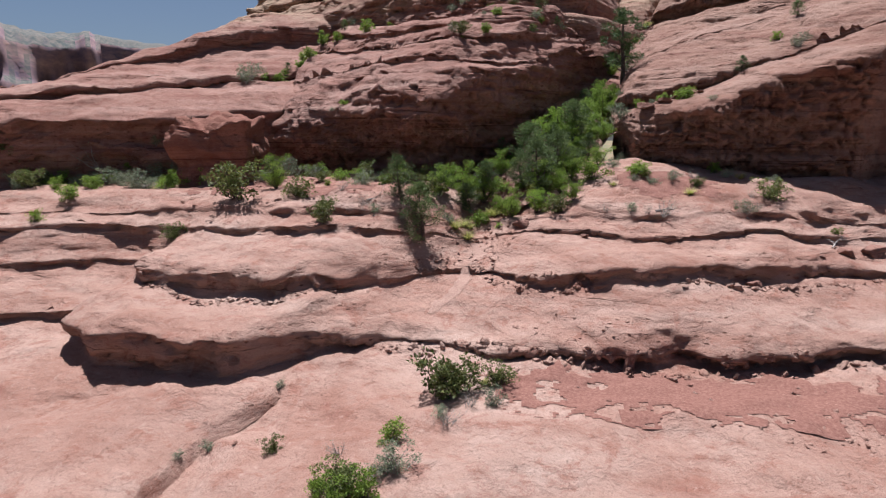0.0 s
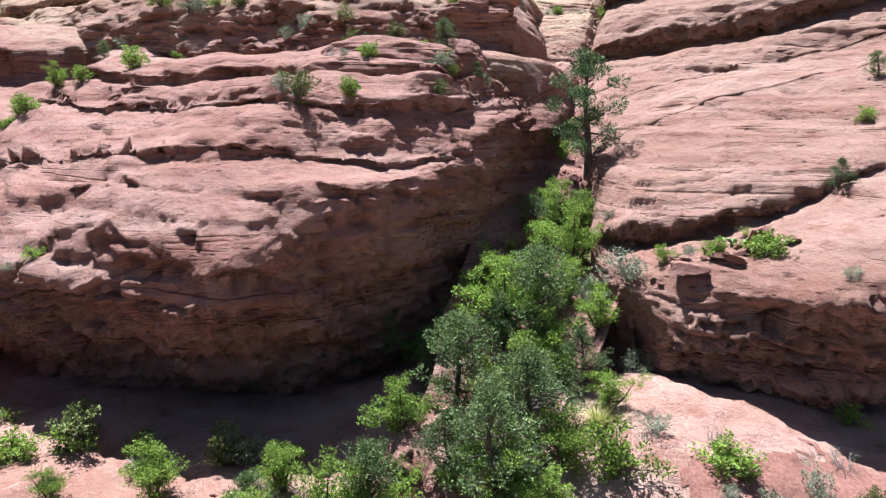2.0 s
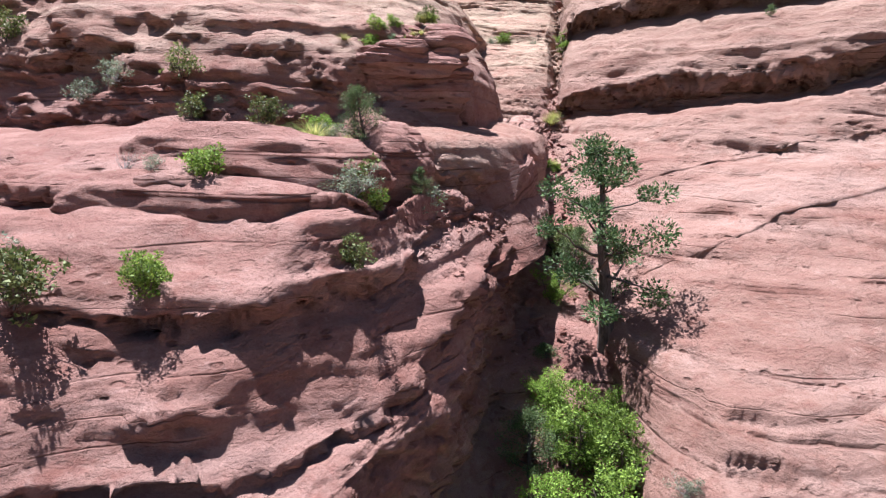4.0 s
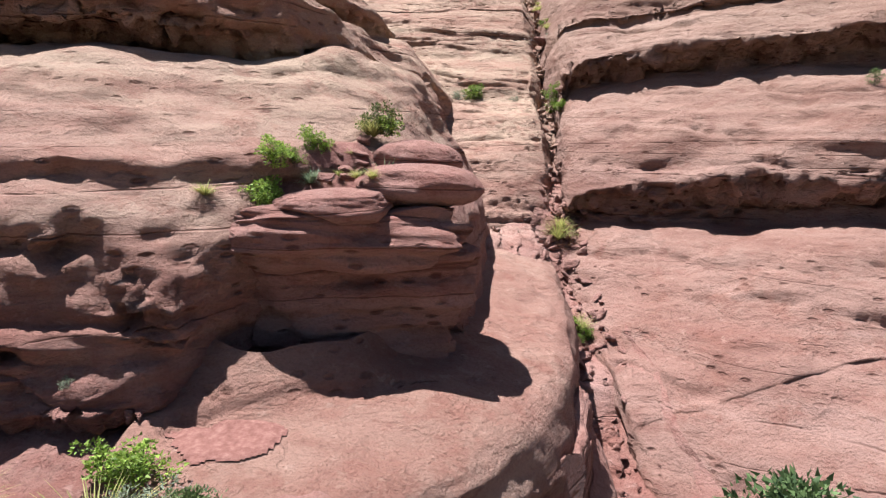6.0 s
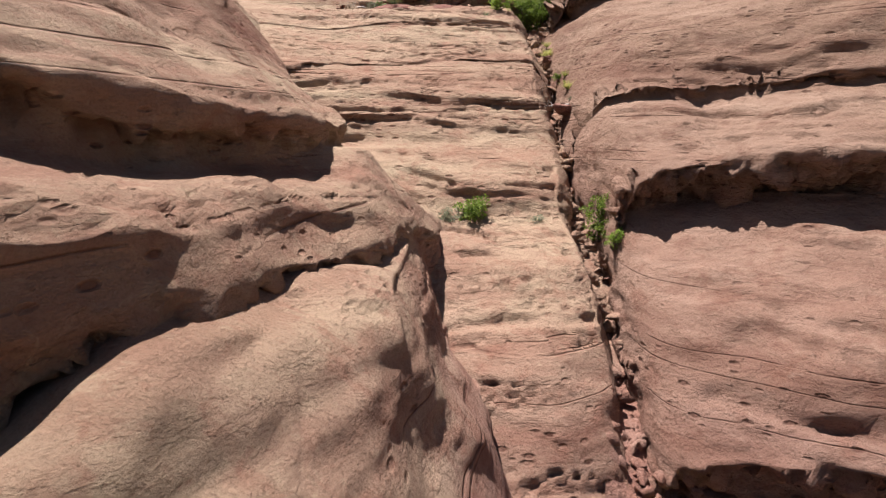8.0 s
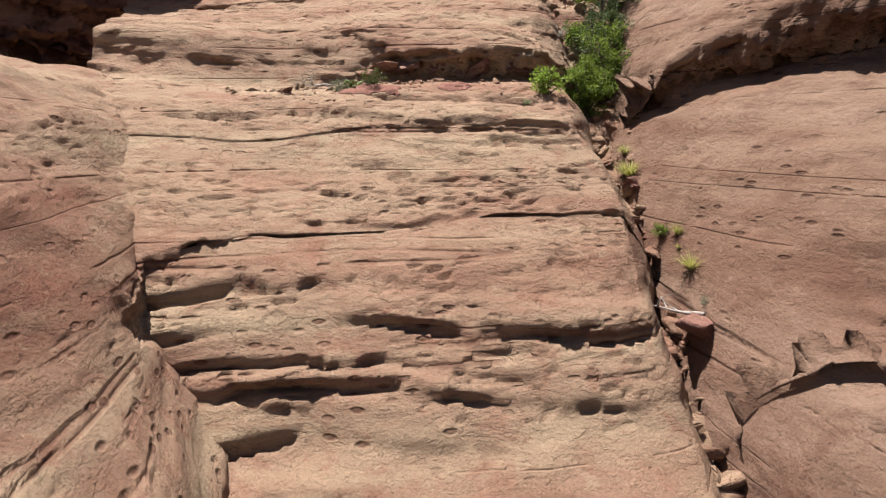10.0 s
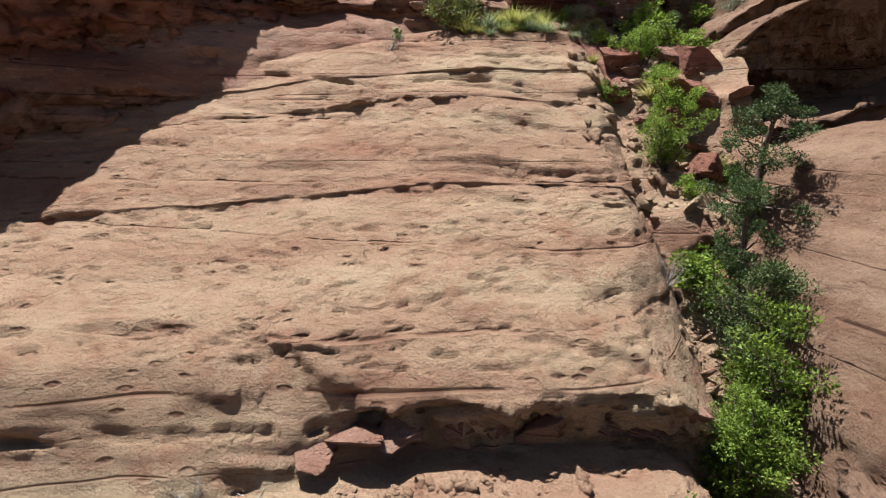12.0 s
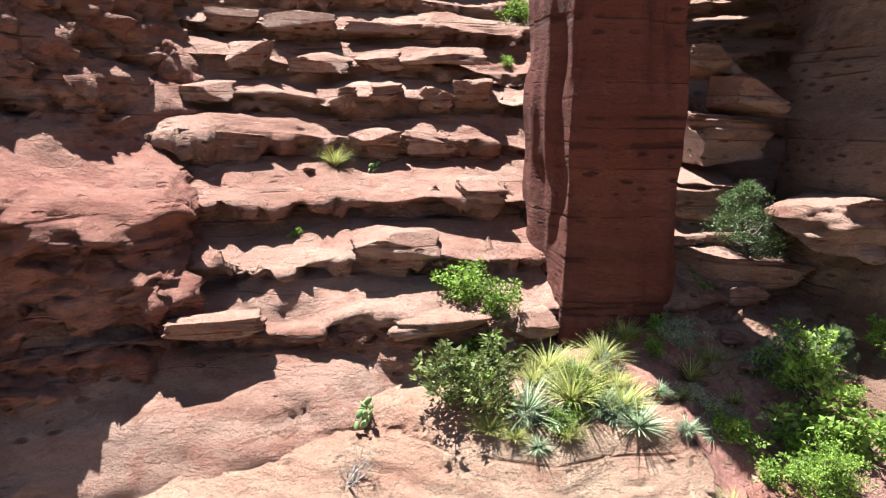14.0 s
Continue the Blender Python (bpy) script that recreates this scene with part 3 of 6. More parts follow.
loft("central_slab", [
    [(-14, 66, 40), (-10, 67, 40), (-8.5, 67.5, 40), (-7, 67.6, 40), (-6.1, 68, 39.6), (-5.6, 68.4, 38.6)],
    [(-14, 69, 42), (-10, 69.5, 42), (-8.5, 69.6, 42.2), (-7, 69.6, 42.4), (-5.8, 69.9, 42.1), (-5.3, 70.2, 40.5)],
    [(-14, 72.5, 44), (-10.5, 72.8, 44.1), (-8.7, 72.8, 44.1), (-7, 72.8, 44.1), (-5.5, 72.5, 43.8), (-4.9, 73, 41.8)],
    [(-14, 75, 45), (-11, 75.2, 45), (-9, 75.2, 44.9), (-7.5, 75.3, 44.9), (-5.3, 75.3, 44.9), (-4.6, 75.6, 43.2)],
    [(-14, 76.3, 46), (-11.5, 76.2, 46), (-9, 76.2, 45.9), (-7.5, 76.2, 45.9), (-5.1, 76.4, 45.8), (-4.3, 76.8, 44)],
    [(-14, 79, 47.2), (-12, 78.7, 47), (-9, 78.5, 46.9), (-7.5, 78.5, 46.9), (-4.5, 78.9, 46.9), (-3.7, 79.3, 45.3)],
    [(-14, 79.6, 48.2), (-12, 80.0, 48.3), (-9, 80.0, 48.5), (-7.5, 80.0, 48.5), (-4.6, 80.1, 48.2), (-3.6, 80.7, 46.5)],
    *ledge([(-14, 80.6, 49.0), (-12, 81.8, 49.4), (-9, 82.0, 49.5), (-7.5, 82.1, 49.6), (-4.2, 82.4, 49.7), (-3.3, 82.9, 48)], [.12, .09, .04, .05, .04, .03], 0.02, 0.02),
    [(-15, 84, 50.8), (-12.5, 83.6, 50.5), (-9, 83.7, 50.4), (-7, 83.7, 50.4), (-4.0, 84.2, 50.6), (-2.9, 84.6, 48.7)],
    *ledge([(-15.4, 84.6, 51.2), (-12.5, 85.0, 51.3), (-9, 85.4, 51.5), (-7, 85.4, 51.5), (-4.4, 85.4, 51.5), (-3.0, 85.8, 49.6)], [.02, .03, .03, .02, .03, .02], 0.0, 0.01),
    [(-16, 87.2, 52.3), (-12, 87.3, 52.4), (-9.5, 87.4, 52.5), (-7, 87.5, 52.5), (-4, 87.5, 52.4), (-2.7, 88, 50.5)],
    [(-17, 88.8, 52.8), (-12, 88.6, 52.7), (-9.5, 88.8, 52.8), (-7, 89.1, 52.8), (-4.3, 89.2, 52.8), (-2.8, 89.4, 51)],
    [(-17, 89.4, 53.2), (-12, 89.3, 53.2), (-9.5, 89.1, 53.5), (-7, 88.8, 53.7), (-4.2, 88.9, 53.7), (-2.6, 89.4, 52)],
    [(-17, 90.3, 54.3), (-12, 90, 54.1), (-9.5, 90, 54.5), (-7, 90.2, 54.6), (-4, 90.4, 54.6), (-2.4, 91, 53)],
    [(-17, 93, 55), (-12, 92, 54.7), (-9, 92, 55.4), (-7, 92.2, 55.7), (-3.3, 92.5, 55.7), (-2.0, 93, 54)],
    *ledge([(-17.6, 95.0, 55.7), (-13.2, 94.4, 55.9), (-9.5, 94.0, 56.2), (-7, 93.9, 56.4), (-3.1, 93.6, 56.3), (-1.9, 94.2, 54.9)], [.03, .04, .04, .03, .02, .01], 0.01, 0.01),
    *ledge([(-18, 98.0, 56.9), (-13.6, 97.7, 57.5), (-9, 97.3, 58.05), (-7, 97.0, 58.2), (-2.8, 96.5, 58.2), (-1.6, 97.0, 56.9)], [.04, .05, .06, .06, .03, .01], 0.02, 0.03),
    *ledge([(-18, 99.2, 57.6), (-13.8, 98.9, 58.2), (-9.6, 98.5, 58.8), (-7, 98.2, 58.9), (-2.5, 97.8, 59.0), (-1.4, 98.3, 58.0)], [.03, .05, .03, .04, .02, .01], 0.01, 0.01),
    [(-18, 101, 58), (-14, 100.5, 58.6), (-10.7, 100.6, 59.8), (-7, 100, 60), (-2.5, 99.8, 60.3), (-1.4, 100.0, 59.5)],
    [(-18, 104, 59), (-14, 103.5, 60), (-10.5, 102.6, 60.4), (-7, 102, 60.5), (-2.6, 101.6, 60.8), (-1.2, 101.6, 60.4)],
    [(-18, 110, 60), (-14, 110, 60.5), (-10.5, 110, 60.5), (-7, 110, 60.5), (-4, 110, 61), (-1, 110, 61)],
], ROCK_TAN, "steep tan slickrock slab with thin bedding lines and small holes", seed=17, rough=0.6, strata=0.9, pocks=3.2, east=True, res=0.09, beds=1.6, warp=0.45, ragged=0.12)

loft("facing_slab", [
    [(-4.8, 46, 28.6), (-3.9, 43.6, 28), (0, 43.3, 27), (4, 43.7, 26.6), (8.6, 44.3, 26.5), (11, 48, 27), (20, 51, 27), (45, 55, 28)],
    [(-5.0, 45, 29.6), (-4.0, 43.0, 29.6), (-.3, 41.8, 30.3), (4, 42.3, 32.3), (8.7, 42.8, 33.5), (11, 46.4, 34.2), (20, 49, 34), (45, 53, 33.5)],
    [(-5.4, 45.4, 30.3), (-4.2, 43.4, 30.5), (-.5, 42.0, 31.3), (4, 42.6, 33.3), (8.9, 43.2, 34.5), (11, 47, 35.2), (20, 49.6, 35.2), (45, 54, 35)],
    [(-5.9, 46.4, 30.8), (-4.5, 44.7, 31.2), (-1.5, 44, 32.0), (3.5, 44.6, 33.7), (8.9, 45.4, 35.2), (12, 49, 36.4), (20, 52, 36.6), (45, 56, 37)],
    [(-6.3, 47.6, 31.2), (-5.2, 47.6, 31.6), (-1.4, 47.4, 32.4), (4, 48.5, 34.5), (9.5, 49.4, 36.5), (13, 51.6, 37.6), (21, 54.6, 37.8), (45, 58.6, 39.2)],
    [(-6.4, 48.2, 31.6), (-5.2, 47.4, 32.6), (-1.2, 47.2, 33.3), (4, 48.6, 34.8), (9.5, 49.6, 36.7), (13, 52, 38), (21, 55, 38.2), (45, 59, 39.5)],
    [(-6.2, 51, 32.8), (-4.8, 50, 34.1), (-.5, 51, 35.4), (4, 52, 36.7), (9.5, 53.4, 38.7), (14, 55, 39.6), (22, 58, 40), (45, 61, 42)],
    *ledge([(-6.3, 55, 34.6), (-5, 54.6, 35.6), (-.5, 55.4, 37.2), (4.5, 56.4, 38.5), (10, 57.4, 40), (15, 58.6, 41), (23, 61, 42), (45, 64, 44)], [.03, .03, .04, .04, .04, .04, .1, .1], 0.0, 0.0),
    *ledge([(-6.3, 60, 36.9), (-5.2, 60.2, 37.3), (-.8, 59.9, 38.7), (4.5, 59.4, 39.8), (10, 60.6, 41.2), (15, 61, 42.3), (23, 63, 43), (45, 66, 45)], [.02, .03, .05, .05, .05, .04, .05, .05], -0.04, 0.0),
    [(-6.1, 64, 38.2), (-5.3, 66.4, 39.5), (-.8, 63.6, 40.3), (4.5, 61.4, 41.1), (10, 61.8, 42.4), (15, 62, 43), (23, 64, 43.8), (45, 67, 45.8)],
    [(-6, 66.2, 38.8), (-5.3, 68.3, 40.1), (-.8, 66.1, 40.7), (4.5, 63.2, 41.4), (10, 63.4, 42.9), (15, 63.6, 43.5), (23, 65.4, 44), (45, 68, 46)],
    [(-5.6, 67.6, 39.8), (-5.1, 68.5, 40.8), (-.7, 66.3, 41.4), (4.6, 63.3, 42.0), (10, 63.4, 43.5), (15, 63.4, 44.4), (23, 65, 44.9), (45, 68, 46.9)],
    [(-5.5, 68.4, 40.4), (-4.9, 68.0, 41.6), (-.6, 65.5, 42.2), (4.6, 62.3, 42.7), (10, 62.4, 44.1), (15, 62.4, 45), (23, 64.4, 45.5), (45, 67, 47.5)],
    [(-5.2, 70, 41.8), (-4.5, 69.4, 43), (-.6, 67.2, 43.6), (4.6, 63.8, 44), (10, 64, 45.4), (15, 64, 46), (23, 66, 47), (45, 69, 49)],
    [(-4.9, 72.6, 42.6), (-4.1, 73.2, 44.8), (-1, 72.5, 45.3), (4.6, 69.0, 45.6), (10, 66.8, 46.5), (15, 66.5, 47.1), (23, 68, 48), (45, 71, 50)],
    [(-4.7, 73.6, 43.2), (-4.0, 74.0, 45.2), (-1, 73.3, 45.6), (4.6, 69.8, 45.9), (10, 67.6, 46.8), (15, 67.2, 47.4), (23, 68.4, 48.3), (45, 71.4, 50.3)],
    [(-4.4, 74.4, 44), (-3.8, 73.2, 46.2), (-.8, 72.2, 46.5), (4.6, 68.4, 46.9), (10, 67, 47.8), (15, 67, 48.4), (23, 68.4, 49.2), (45, 71.4, 51.2)],
    [(-4.2, 76.4, 45), (-3.5, 75.4, 47.2), (-.5, 74.2, 47.5), (4.7, 70.4, 47.8), (10, 68.8, 49), (15, 68.4, 49.6), (23, 69.4, 50.2), (45, 72.4, 52.2)],
    *ledge([(-4, 79, 46), (-3.2, 77.9, 48.1), (-.3, 76.2, 48.4), (4.8, 72.2, 48.7), (10, 70.6, 50), (15, 70, 50.6), (23, 71, 51.2), (45, 74, 53.2)], [.05, .25, .3, .35, .3, .2, .1, .1], 0.1, 0.2),
    [(-3.4, 83, 48), (-2.6, 81.5, 49.8), (-1, 80, 50.9), (4.8, 76, 51.8), (10, 75, 53.4), (15, 74, 54), (23, 75, 55), (45, 78, 57)],
    [(-2.7, 87.2, 50.4), (-1.9, 86.9, 51.9), (0, 85.5, 52.8), (5, 81.8, 53.8), (11, 80, 55.5), (16, 79, 56), (24, 79, 57), (45, 82, 59)],
    [(-2.2, 88.2, 51.2), (-1.5, 86.3, 53.3), (.2, 84.5, 54.2), (5, 80.7, 55.4), (11, 80.4, 57.4), (16, 79.5, 58), (24, 79.5, 59), (45, 82, 61)],
    [(-.8, 94, 54.6), (.6, 93, 56.6), (2.4, 91, 57.4), (6.2, 88, 58.4), (12, 86, 61), (17, 85, 62), (24, 85, 63), (45, 87, 65)],
    *ledge([(-.2, 96.2, 56.0), (1.6, 95.6, 57.3), (3.5, 94, 57.9), (7.1, 91, 59), (12, 88.5, 61.5), (17, 87.5, 62.5), (24, 87.5, 63.5), (45, 89.5, 65.5)], [.2, .3, .25, .2, .2, .1, .1, .1], 0.12, 0.3),
    [(0.4, 98.6, 57.4), (2.6, 98.4, 58.1), (4.6, 97, 58.6), (8, 94, 59.6), (12, 91, 62), (17, 90, 63), (24, 90, 64), (45, 92, 66)],
    [(1.2, 98.4, 58.8), (2.2, 96.9, 60.2), (3, 94.8, 60.9), (5.8, 90.6, 62.2), (12, 89.6, 64), (17, 89, 65), (24, 89, 66), (45, 91, 68)],
    *ledge([(1.6, 100.6, 59.4), (2.6, 98.3, 60.6), (3.6, 96, 61.3), (5.9, 91.5, 62.7), (12, 90.6, 64.4), (17, 90, 65.4), (24, 90, 66.4), (45, 92, 68.4)], [.2, .3, .3, .3, .2, .1, .1, .1], 0.15, 0.35),
    [(2.0, 102.8, 60.2), (3.0, 99.8, 61.2), (4.2, 97.2, 61.9), (6.1, 92.4, 63.4), (12, 91.6, 65), (17, 91, 66), (24, 91, 67), (45, 93, 69)],
    [(2.2, 103.6, 61.7), (3.1, 100.6, 62.6), (4.6, 97.8, 63.6), (6.5, 93.3, 65.6), (12, 94.4, 67), (17, 93.4, 68), (24, 93, 69), (45, 95, 71)],
    [(2.4, 104.6, 63.4), (2.7, 101.8, 64.2), (4.5, 99.2, 65.4), (7, 95.5, 67.2), (12.5, 96, 67.6), (17, 95, 68.5), (24, 95, 69.5), (45, 97, 71.5)],
    [(3.2, 105.4, 66.2), (3.4, 103.6, 66.7), (5, 100.2, 67.6), (7, 95, 70), (12.5, 95.6, 70), (17, 94.6, 71), (24, 94.6, 72), (45, 96.6, 74)],
    [(3.9, 105.8, 70), (4.5, 103.6, 70.6), (5.7, 100.4, 72), (7, 95.4, 74), (12.5, 95.4, 75), (17, 94.4, 76), (24, 94.4, 77), (45, 96.4, 79)],
    [(5, 116, 77), (7, 116, 78), (8.5, 115, 79), (10, 112, 80), (14, 111, 82), (19, 110, 84), (25, 110, 85), (45, 112, 87)],
], ROCK_FACE, "pale sandstone slickrock slope with dark horizontal bands", seed=20, rough=1.2, strata=1.0, pocks=1.5, tilt=0.02, west=True, res=0.13, beds=1.7, warp=0.5, ragged=0.3)

# floor of the gully, along its course
GX = ((-11.6, 34.5, 24.2, 1.0), (-10.6, 38, 25.8, 1.6), (-9.4, 42, 27.4, 2.2), (-8.2, 46, 29.2, 3.0), (-7.7, 51, 32.0, 3.0), (-7.3, 57, 35.4, 2.2), (-6.7, 62, 37.6, 1.4), (-6.0, 66, 39.0, 1.0),
      (-5.3, 70, 41, 1), (-4.7, 74, 43, 1), (-4.2, 78, 45.2, 1), (-3.6, 82, 47.4, 1), (-3, 86, 50, 1.2), (-2.2, 90, 52.3, 1.8), (-1.5, 94, 55.6, 2.4), (-1.0, 98, 58.8, 2.8), (0.9, 102, 60.9, 3.9), (2.0, 108, 63.4, 4.8))
loft("gully_floor", [[(x - w, y - 0.2 * w, z + (0.3 if y < 87 else -0.6 if y < 97 else -0.05) * w), (x - w / 2, y, z + (0.03 if y < 87 or y > 97 else -0.12) * w), (x, y, z), (x + w / 2, y, z + 0.03 * w), (x + w, y - 0.2 * w, z + 0.3 * w)] for x, y, z, w in GX],
     ROCK_RED, "rubble and red soil floor of a narrow gully", seed=23, rough=1.0, strata=0.3, res=0.18, foot=0)


TERRACE_X = (-18, -13.5, -11.6, -10.4, -9.2, -8.1, -7.2, -6.2, -5.2, -4.4, -3.2, -1.6, 0.2, 2.4, 5, 14)
TERRACE_BACK = (-2.2, -1.0, -0.5, -0.2, -0.1, 0.1, 0.2, 0.1, 0, 0.1, 0.5, 0.5, 0.7, 1.0, 1.5, 3)


def terrace(y, z, k):
    """One line along a terrace, wandering in and out and up and down."""
    out = []
    for i, (x, back) in enumerate(zip(TERRACE_X, TERRACE_BACK)):
        wave = [float(vnoise(np.array(x * 0.55), np.array(k * 1.7), np.array(0.5), 800 + j)) for j in (0, 1)]
        out.append((x, y + back + 0.32 * wave[0], z + 0.10 * wave[1] + 0.09 * max(0, x + 2)))
    return out


def rises(k, top):
    return [top * max(0.35, 0.75 + 0.45 * float(vnoise(np.array(x * 0.7), np.array(k * 2.3), np.array(0.5), 803))) for x in TERRACE_X]


STEPS = [terrace(99.8, 58.4, 0), terrace(101.3, 60.3, 0)]
for k, (y, z, top) in enumerate(((102.0, 60.95, 0.8), (103.1, 62.1, 0.85), (104.4, 63.05, 0.75), (106.2, 64.2, 0.85), (107.2, 65.25, 0.8), (108.3, 66.25, 0.8), (109.5, 67.3, 0.75), (110.8, 68.3, 0.8))):
    line = terrace(y, z, k + 1)
    foot, lip = ledge(line, rises(k, 0.62 * top), 0.12, 0.22)
    STEPS += [foot, lip, [(x, yy + 0.35, zz + 0.12) for x, yy, zz in lip]]
loft("stepped_cliff", STEPS + [terrace(112.4, 69.6, 9), terrace(112.6, 73, 9), terrace(118, 77, 9), terrace(120, 86, 9)],
     ROCK_STEP, "stepped red sandstone cliff of thick blocky ledges", seed=26, rough=1.0, strata=1.0, res=0.12, warp=0.35, ragged=0.4, blocks=2.2)
loft("alcove_wall", [
    [(-60, 92, 54), (-30, 92, 54.5), (-22.5, 95, 55), (-17.6, 98, 56.6), (-13.9, 100.8, 58.6), (-11.2, 103, 60), (-10.6, 107, 61)],
    [(-60, 90, 58), (-30, 90, 58.5), (-22.8, 93.6, 59), (-17.8, 96.9, 60.2), (-13.9, 99.9, 61.2), (-11, 102.4, 62), (-10.6, 106.5, 64)],
    [(-60, 90, 63), (-30, 90, 63.5), (-22.8, 93.3, 64), (-17.8, 96.8, 64.2), (-14, 100.1, 64.0), (-11.2, 102.8, 63.6), (-10.8, 106.8, 65.2)],
    [(-60, 95, 64), (-30, 95, 65), (-22, 97, 65.3), (-18, 100, 65.2), (-14.6, 102.8, 64.9), (-12.4, 105, 65), (-11.6, 108.5, 67)],
    [(-60, 97, 68), (-30, 97, 69), (-20, 99, 69.5), (-16.5, 102, 69), (-14.5, 104.5, 68.5), (-13.2, 107, 68.5), (-12.5, 110, 70)],
    [(-60, 104, 74), (-30, 104, 75), (-20, 106, 75.5), (-17, 108, 75), (-15, 110, 74.5), (-14, 112, 74.5), (-13, 114, 75)],
], ROCK_DEEP, "dark red overhanging alcove wall", seed=29, rough=1.3, strata=1.2, res=0.13, blocks=2.4, beds=1.0, flank=0.1, ragged=0.9)

# an unseen overhang, added above to put the head of the gully in shade
loft("unseen_shade_cliff", [
    [(-1.2, 114, 70.5), (1.5, 113, 70.5), (4, 112, 70.6), (8, 111, 71), (16, 110, 72), (30, 108, 73)],
    [(-1.0, 107.6, 71), (0.9, 104.7, 71), (4, 101.8, 71), (7, 98.6, 71.5), (16, 95, 72.5), (30, 94, 73.5)],
    [(-1.2, 107.8, 75), (0.7, 104.9, 75), (4, 102, 75), (7, 98.8, 75.5), (16, 95.4, 76.5), (30, 94, 77.5)],
    [(-1.6, 111, 84), (0.7, 109, 84), (4, 107, 84), (7, 105, 85), (16, 101, 86), (30, 100, 87)],
    [(-2, 118, 88), (1, 117, 88), (4, 116.5, 88), (7, 116, 89), (16, 114, 90), (30, 113, 91)],
], ROCK_DEEP, "unseen dark red overhang added to shade the gully head", seed=35, res=0.3, foot=0)

# ---------------------------------------------------------------- far country
def mesh_object(name, verts, faces, mat, parent=None, smooth=False):
    """One mesh object from arrays; faces all have the same number of corners."""
    verts, faces = np.asarray(verts, np.float32), np.asarray(faces, np.int32)
    me = bpy.data.meshes.new(name)
    me.vertices.add(len(verts))
    me.vertices.foreach_set("co", verts.reshape(-1))
    k = faces.shape[1]
    me.loops.add(faces.size)
    me.loops.foreach_set("vertex_index", faces.reshape(-1))
    me.polygons.add(len(faces))
    me.polygons.foreach_set("loop_start", np.arange(0, faces.size, k, dtype=np.int32))
    me.update(calc_edges=True)
    if smooth:
        me.polygons.foreach_set("use_smooth", np.ones(len(faces), bool))
    me.materials.append(mat)
    ob = new(name, me)
    if parent:
        ob.parent = parent
    return ob


def grid_faces(r, q):
    idx = np.arange(r * q).reshape(r, q)
    return np.stack([idx[:-1, :-1], idx[1:, :-1], idx[1:, 1:], idx[:-1, 1:]], -1).reshape(-1, 4)


m, n, l, b = material("scrubland", 0.95)
cover = tex(n, l, "ShaderNodeTexNoise", 0.02, (1, 1, 1), 9, 0.7).outputs["Fac"]
l.new(ramp(n, l, cover, [(0.4, (0.10, 0.13, 0.06)), (0.6, (0.30, 0.18, 0.12))]), b.inputs["Base Color"])
SCRUB = m
ang = np.linspace(0, 2 * np.pi, 73)
rad = np.array([0, 60, 150, 400, 1000, 2500, 4600])
gx, gy = np.outer(rad, np.cos(ang)), np.outer(rad, np.sin(ang))
gz = 12 - 0.05 * np.minimum(rad, 800)[:, None] + 6 * vnoise(gx * 0.01, gy * 0.01, gx * 0, 91) * (rad > 100)[:, None]
tagged(mesh_object("ground", np.stack([gx, gy, gz], -1).reshape(-1, 3), grid_faces(7, 73), SCRUB, smooth=True), "scrubby desert ground to the horizon", "ground", kind="structure")

m, n, l, b = material("haze_tinted_cliffs", 0.95)
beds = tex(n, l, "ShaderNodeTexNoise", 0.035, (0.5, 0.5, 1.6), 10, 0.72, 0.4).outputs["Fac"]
# the blue of distant haze is mixed into these cliff colours
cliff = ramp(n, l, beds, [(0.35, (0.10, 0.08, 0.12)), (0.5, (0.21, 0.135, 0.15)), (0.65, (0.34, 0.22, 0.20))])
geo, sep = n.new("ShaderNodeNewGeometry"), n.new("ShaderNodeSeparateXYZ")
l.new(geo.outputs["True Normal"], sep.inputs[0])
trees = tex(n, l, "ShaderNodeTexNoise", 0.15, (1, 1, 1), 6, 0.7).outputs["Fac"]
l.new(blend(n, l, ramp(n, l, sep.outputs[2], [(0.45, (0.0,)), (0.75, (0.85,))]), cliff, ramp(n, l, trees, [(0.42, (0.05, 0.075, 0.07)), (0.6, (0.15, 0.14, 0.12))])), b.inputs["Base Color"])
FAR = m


def mesa(name, a0, a1, dist, foot, top, back, seed, label):
    """A canyon rim seen across the valley: talus, a fluted cliff, a sloping wooded top."""
    az = np.radians(np.linspace(a0, a1, 150))
    prof = np.array([(0, 0.0), (0.35, 0.22), (0.55, 0.42), (0.60, 0.62), (0.68, 0.66), (0.72, 0.86), (0.86, 0.93), (1.2, 1.0), (2.4, 1.05)])
    s = np.linspace(0, len(prof) - 1, 60)
    d0, h0 = np.interp(s, range(len(prof)), prof[:, 0]), np.interp(s, range(len(prof)), prof[:, 1])
    A, D = np.meshgrid(az, d0)
    H = np.meshgrid(az, h0)[1]
    flute = 60 * fbm(A * 26, H * 1.2, A * 0, 4, seed) * (1.1 - 0.7 * H) + 25 * vnoise(A * 90, H * 2, A * 0, seed + 5)
    r = dist + back * D + flute
    z = foot + (top - foot) * H * (1 + 0.06 * vnoise(A * 14, A * 0, A * 0, seed + 7)) + 1.5 * vnoise(A * 120, D * 12, A * 0, seed + 9)
    v = np.stack([-np.sin(A) * r, np.cos(A) * r, z], -1).reshape(-1, 3)
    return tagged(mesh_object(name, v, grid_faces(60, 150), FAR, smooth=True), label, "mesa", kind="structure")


mesa("near_mesa", 49.5, 100, 640, -40, 140, 150, 41, "haze-tinted red and grey canyon wall across the valley")
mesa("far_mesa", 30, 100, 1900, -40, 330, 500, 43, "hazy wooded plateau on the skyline")


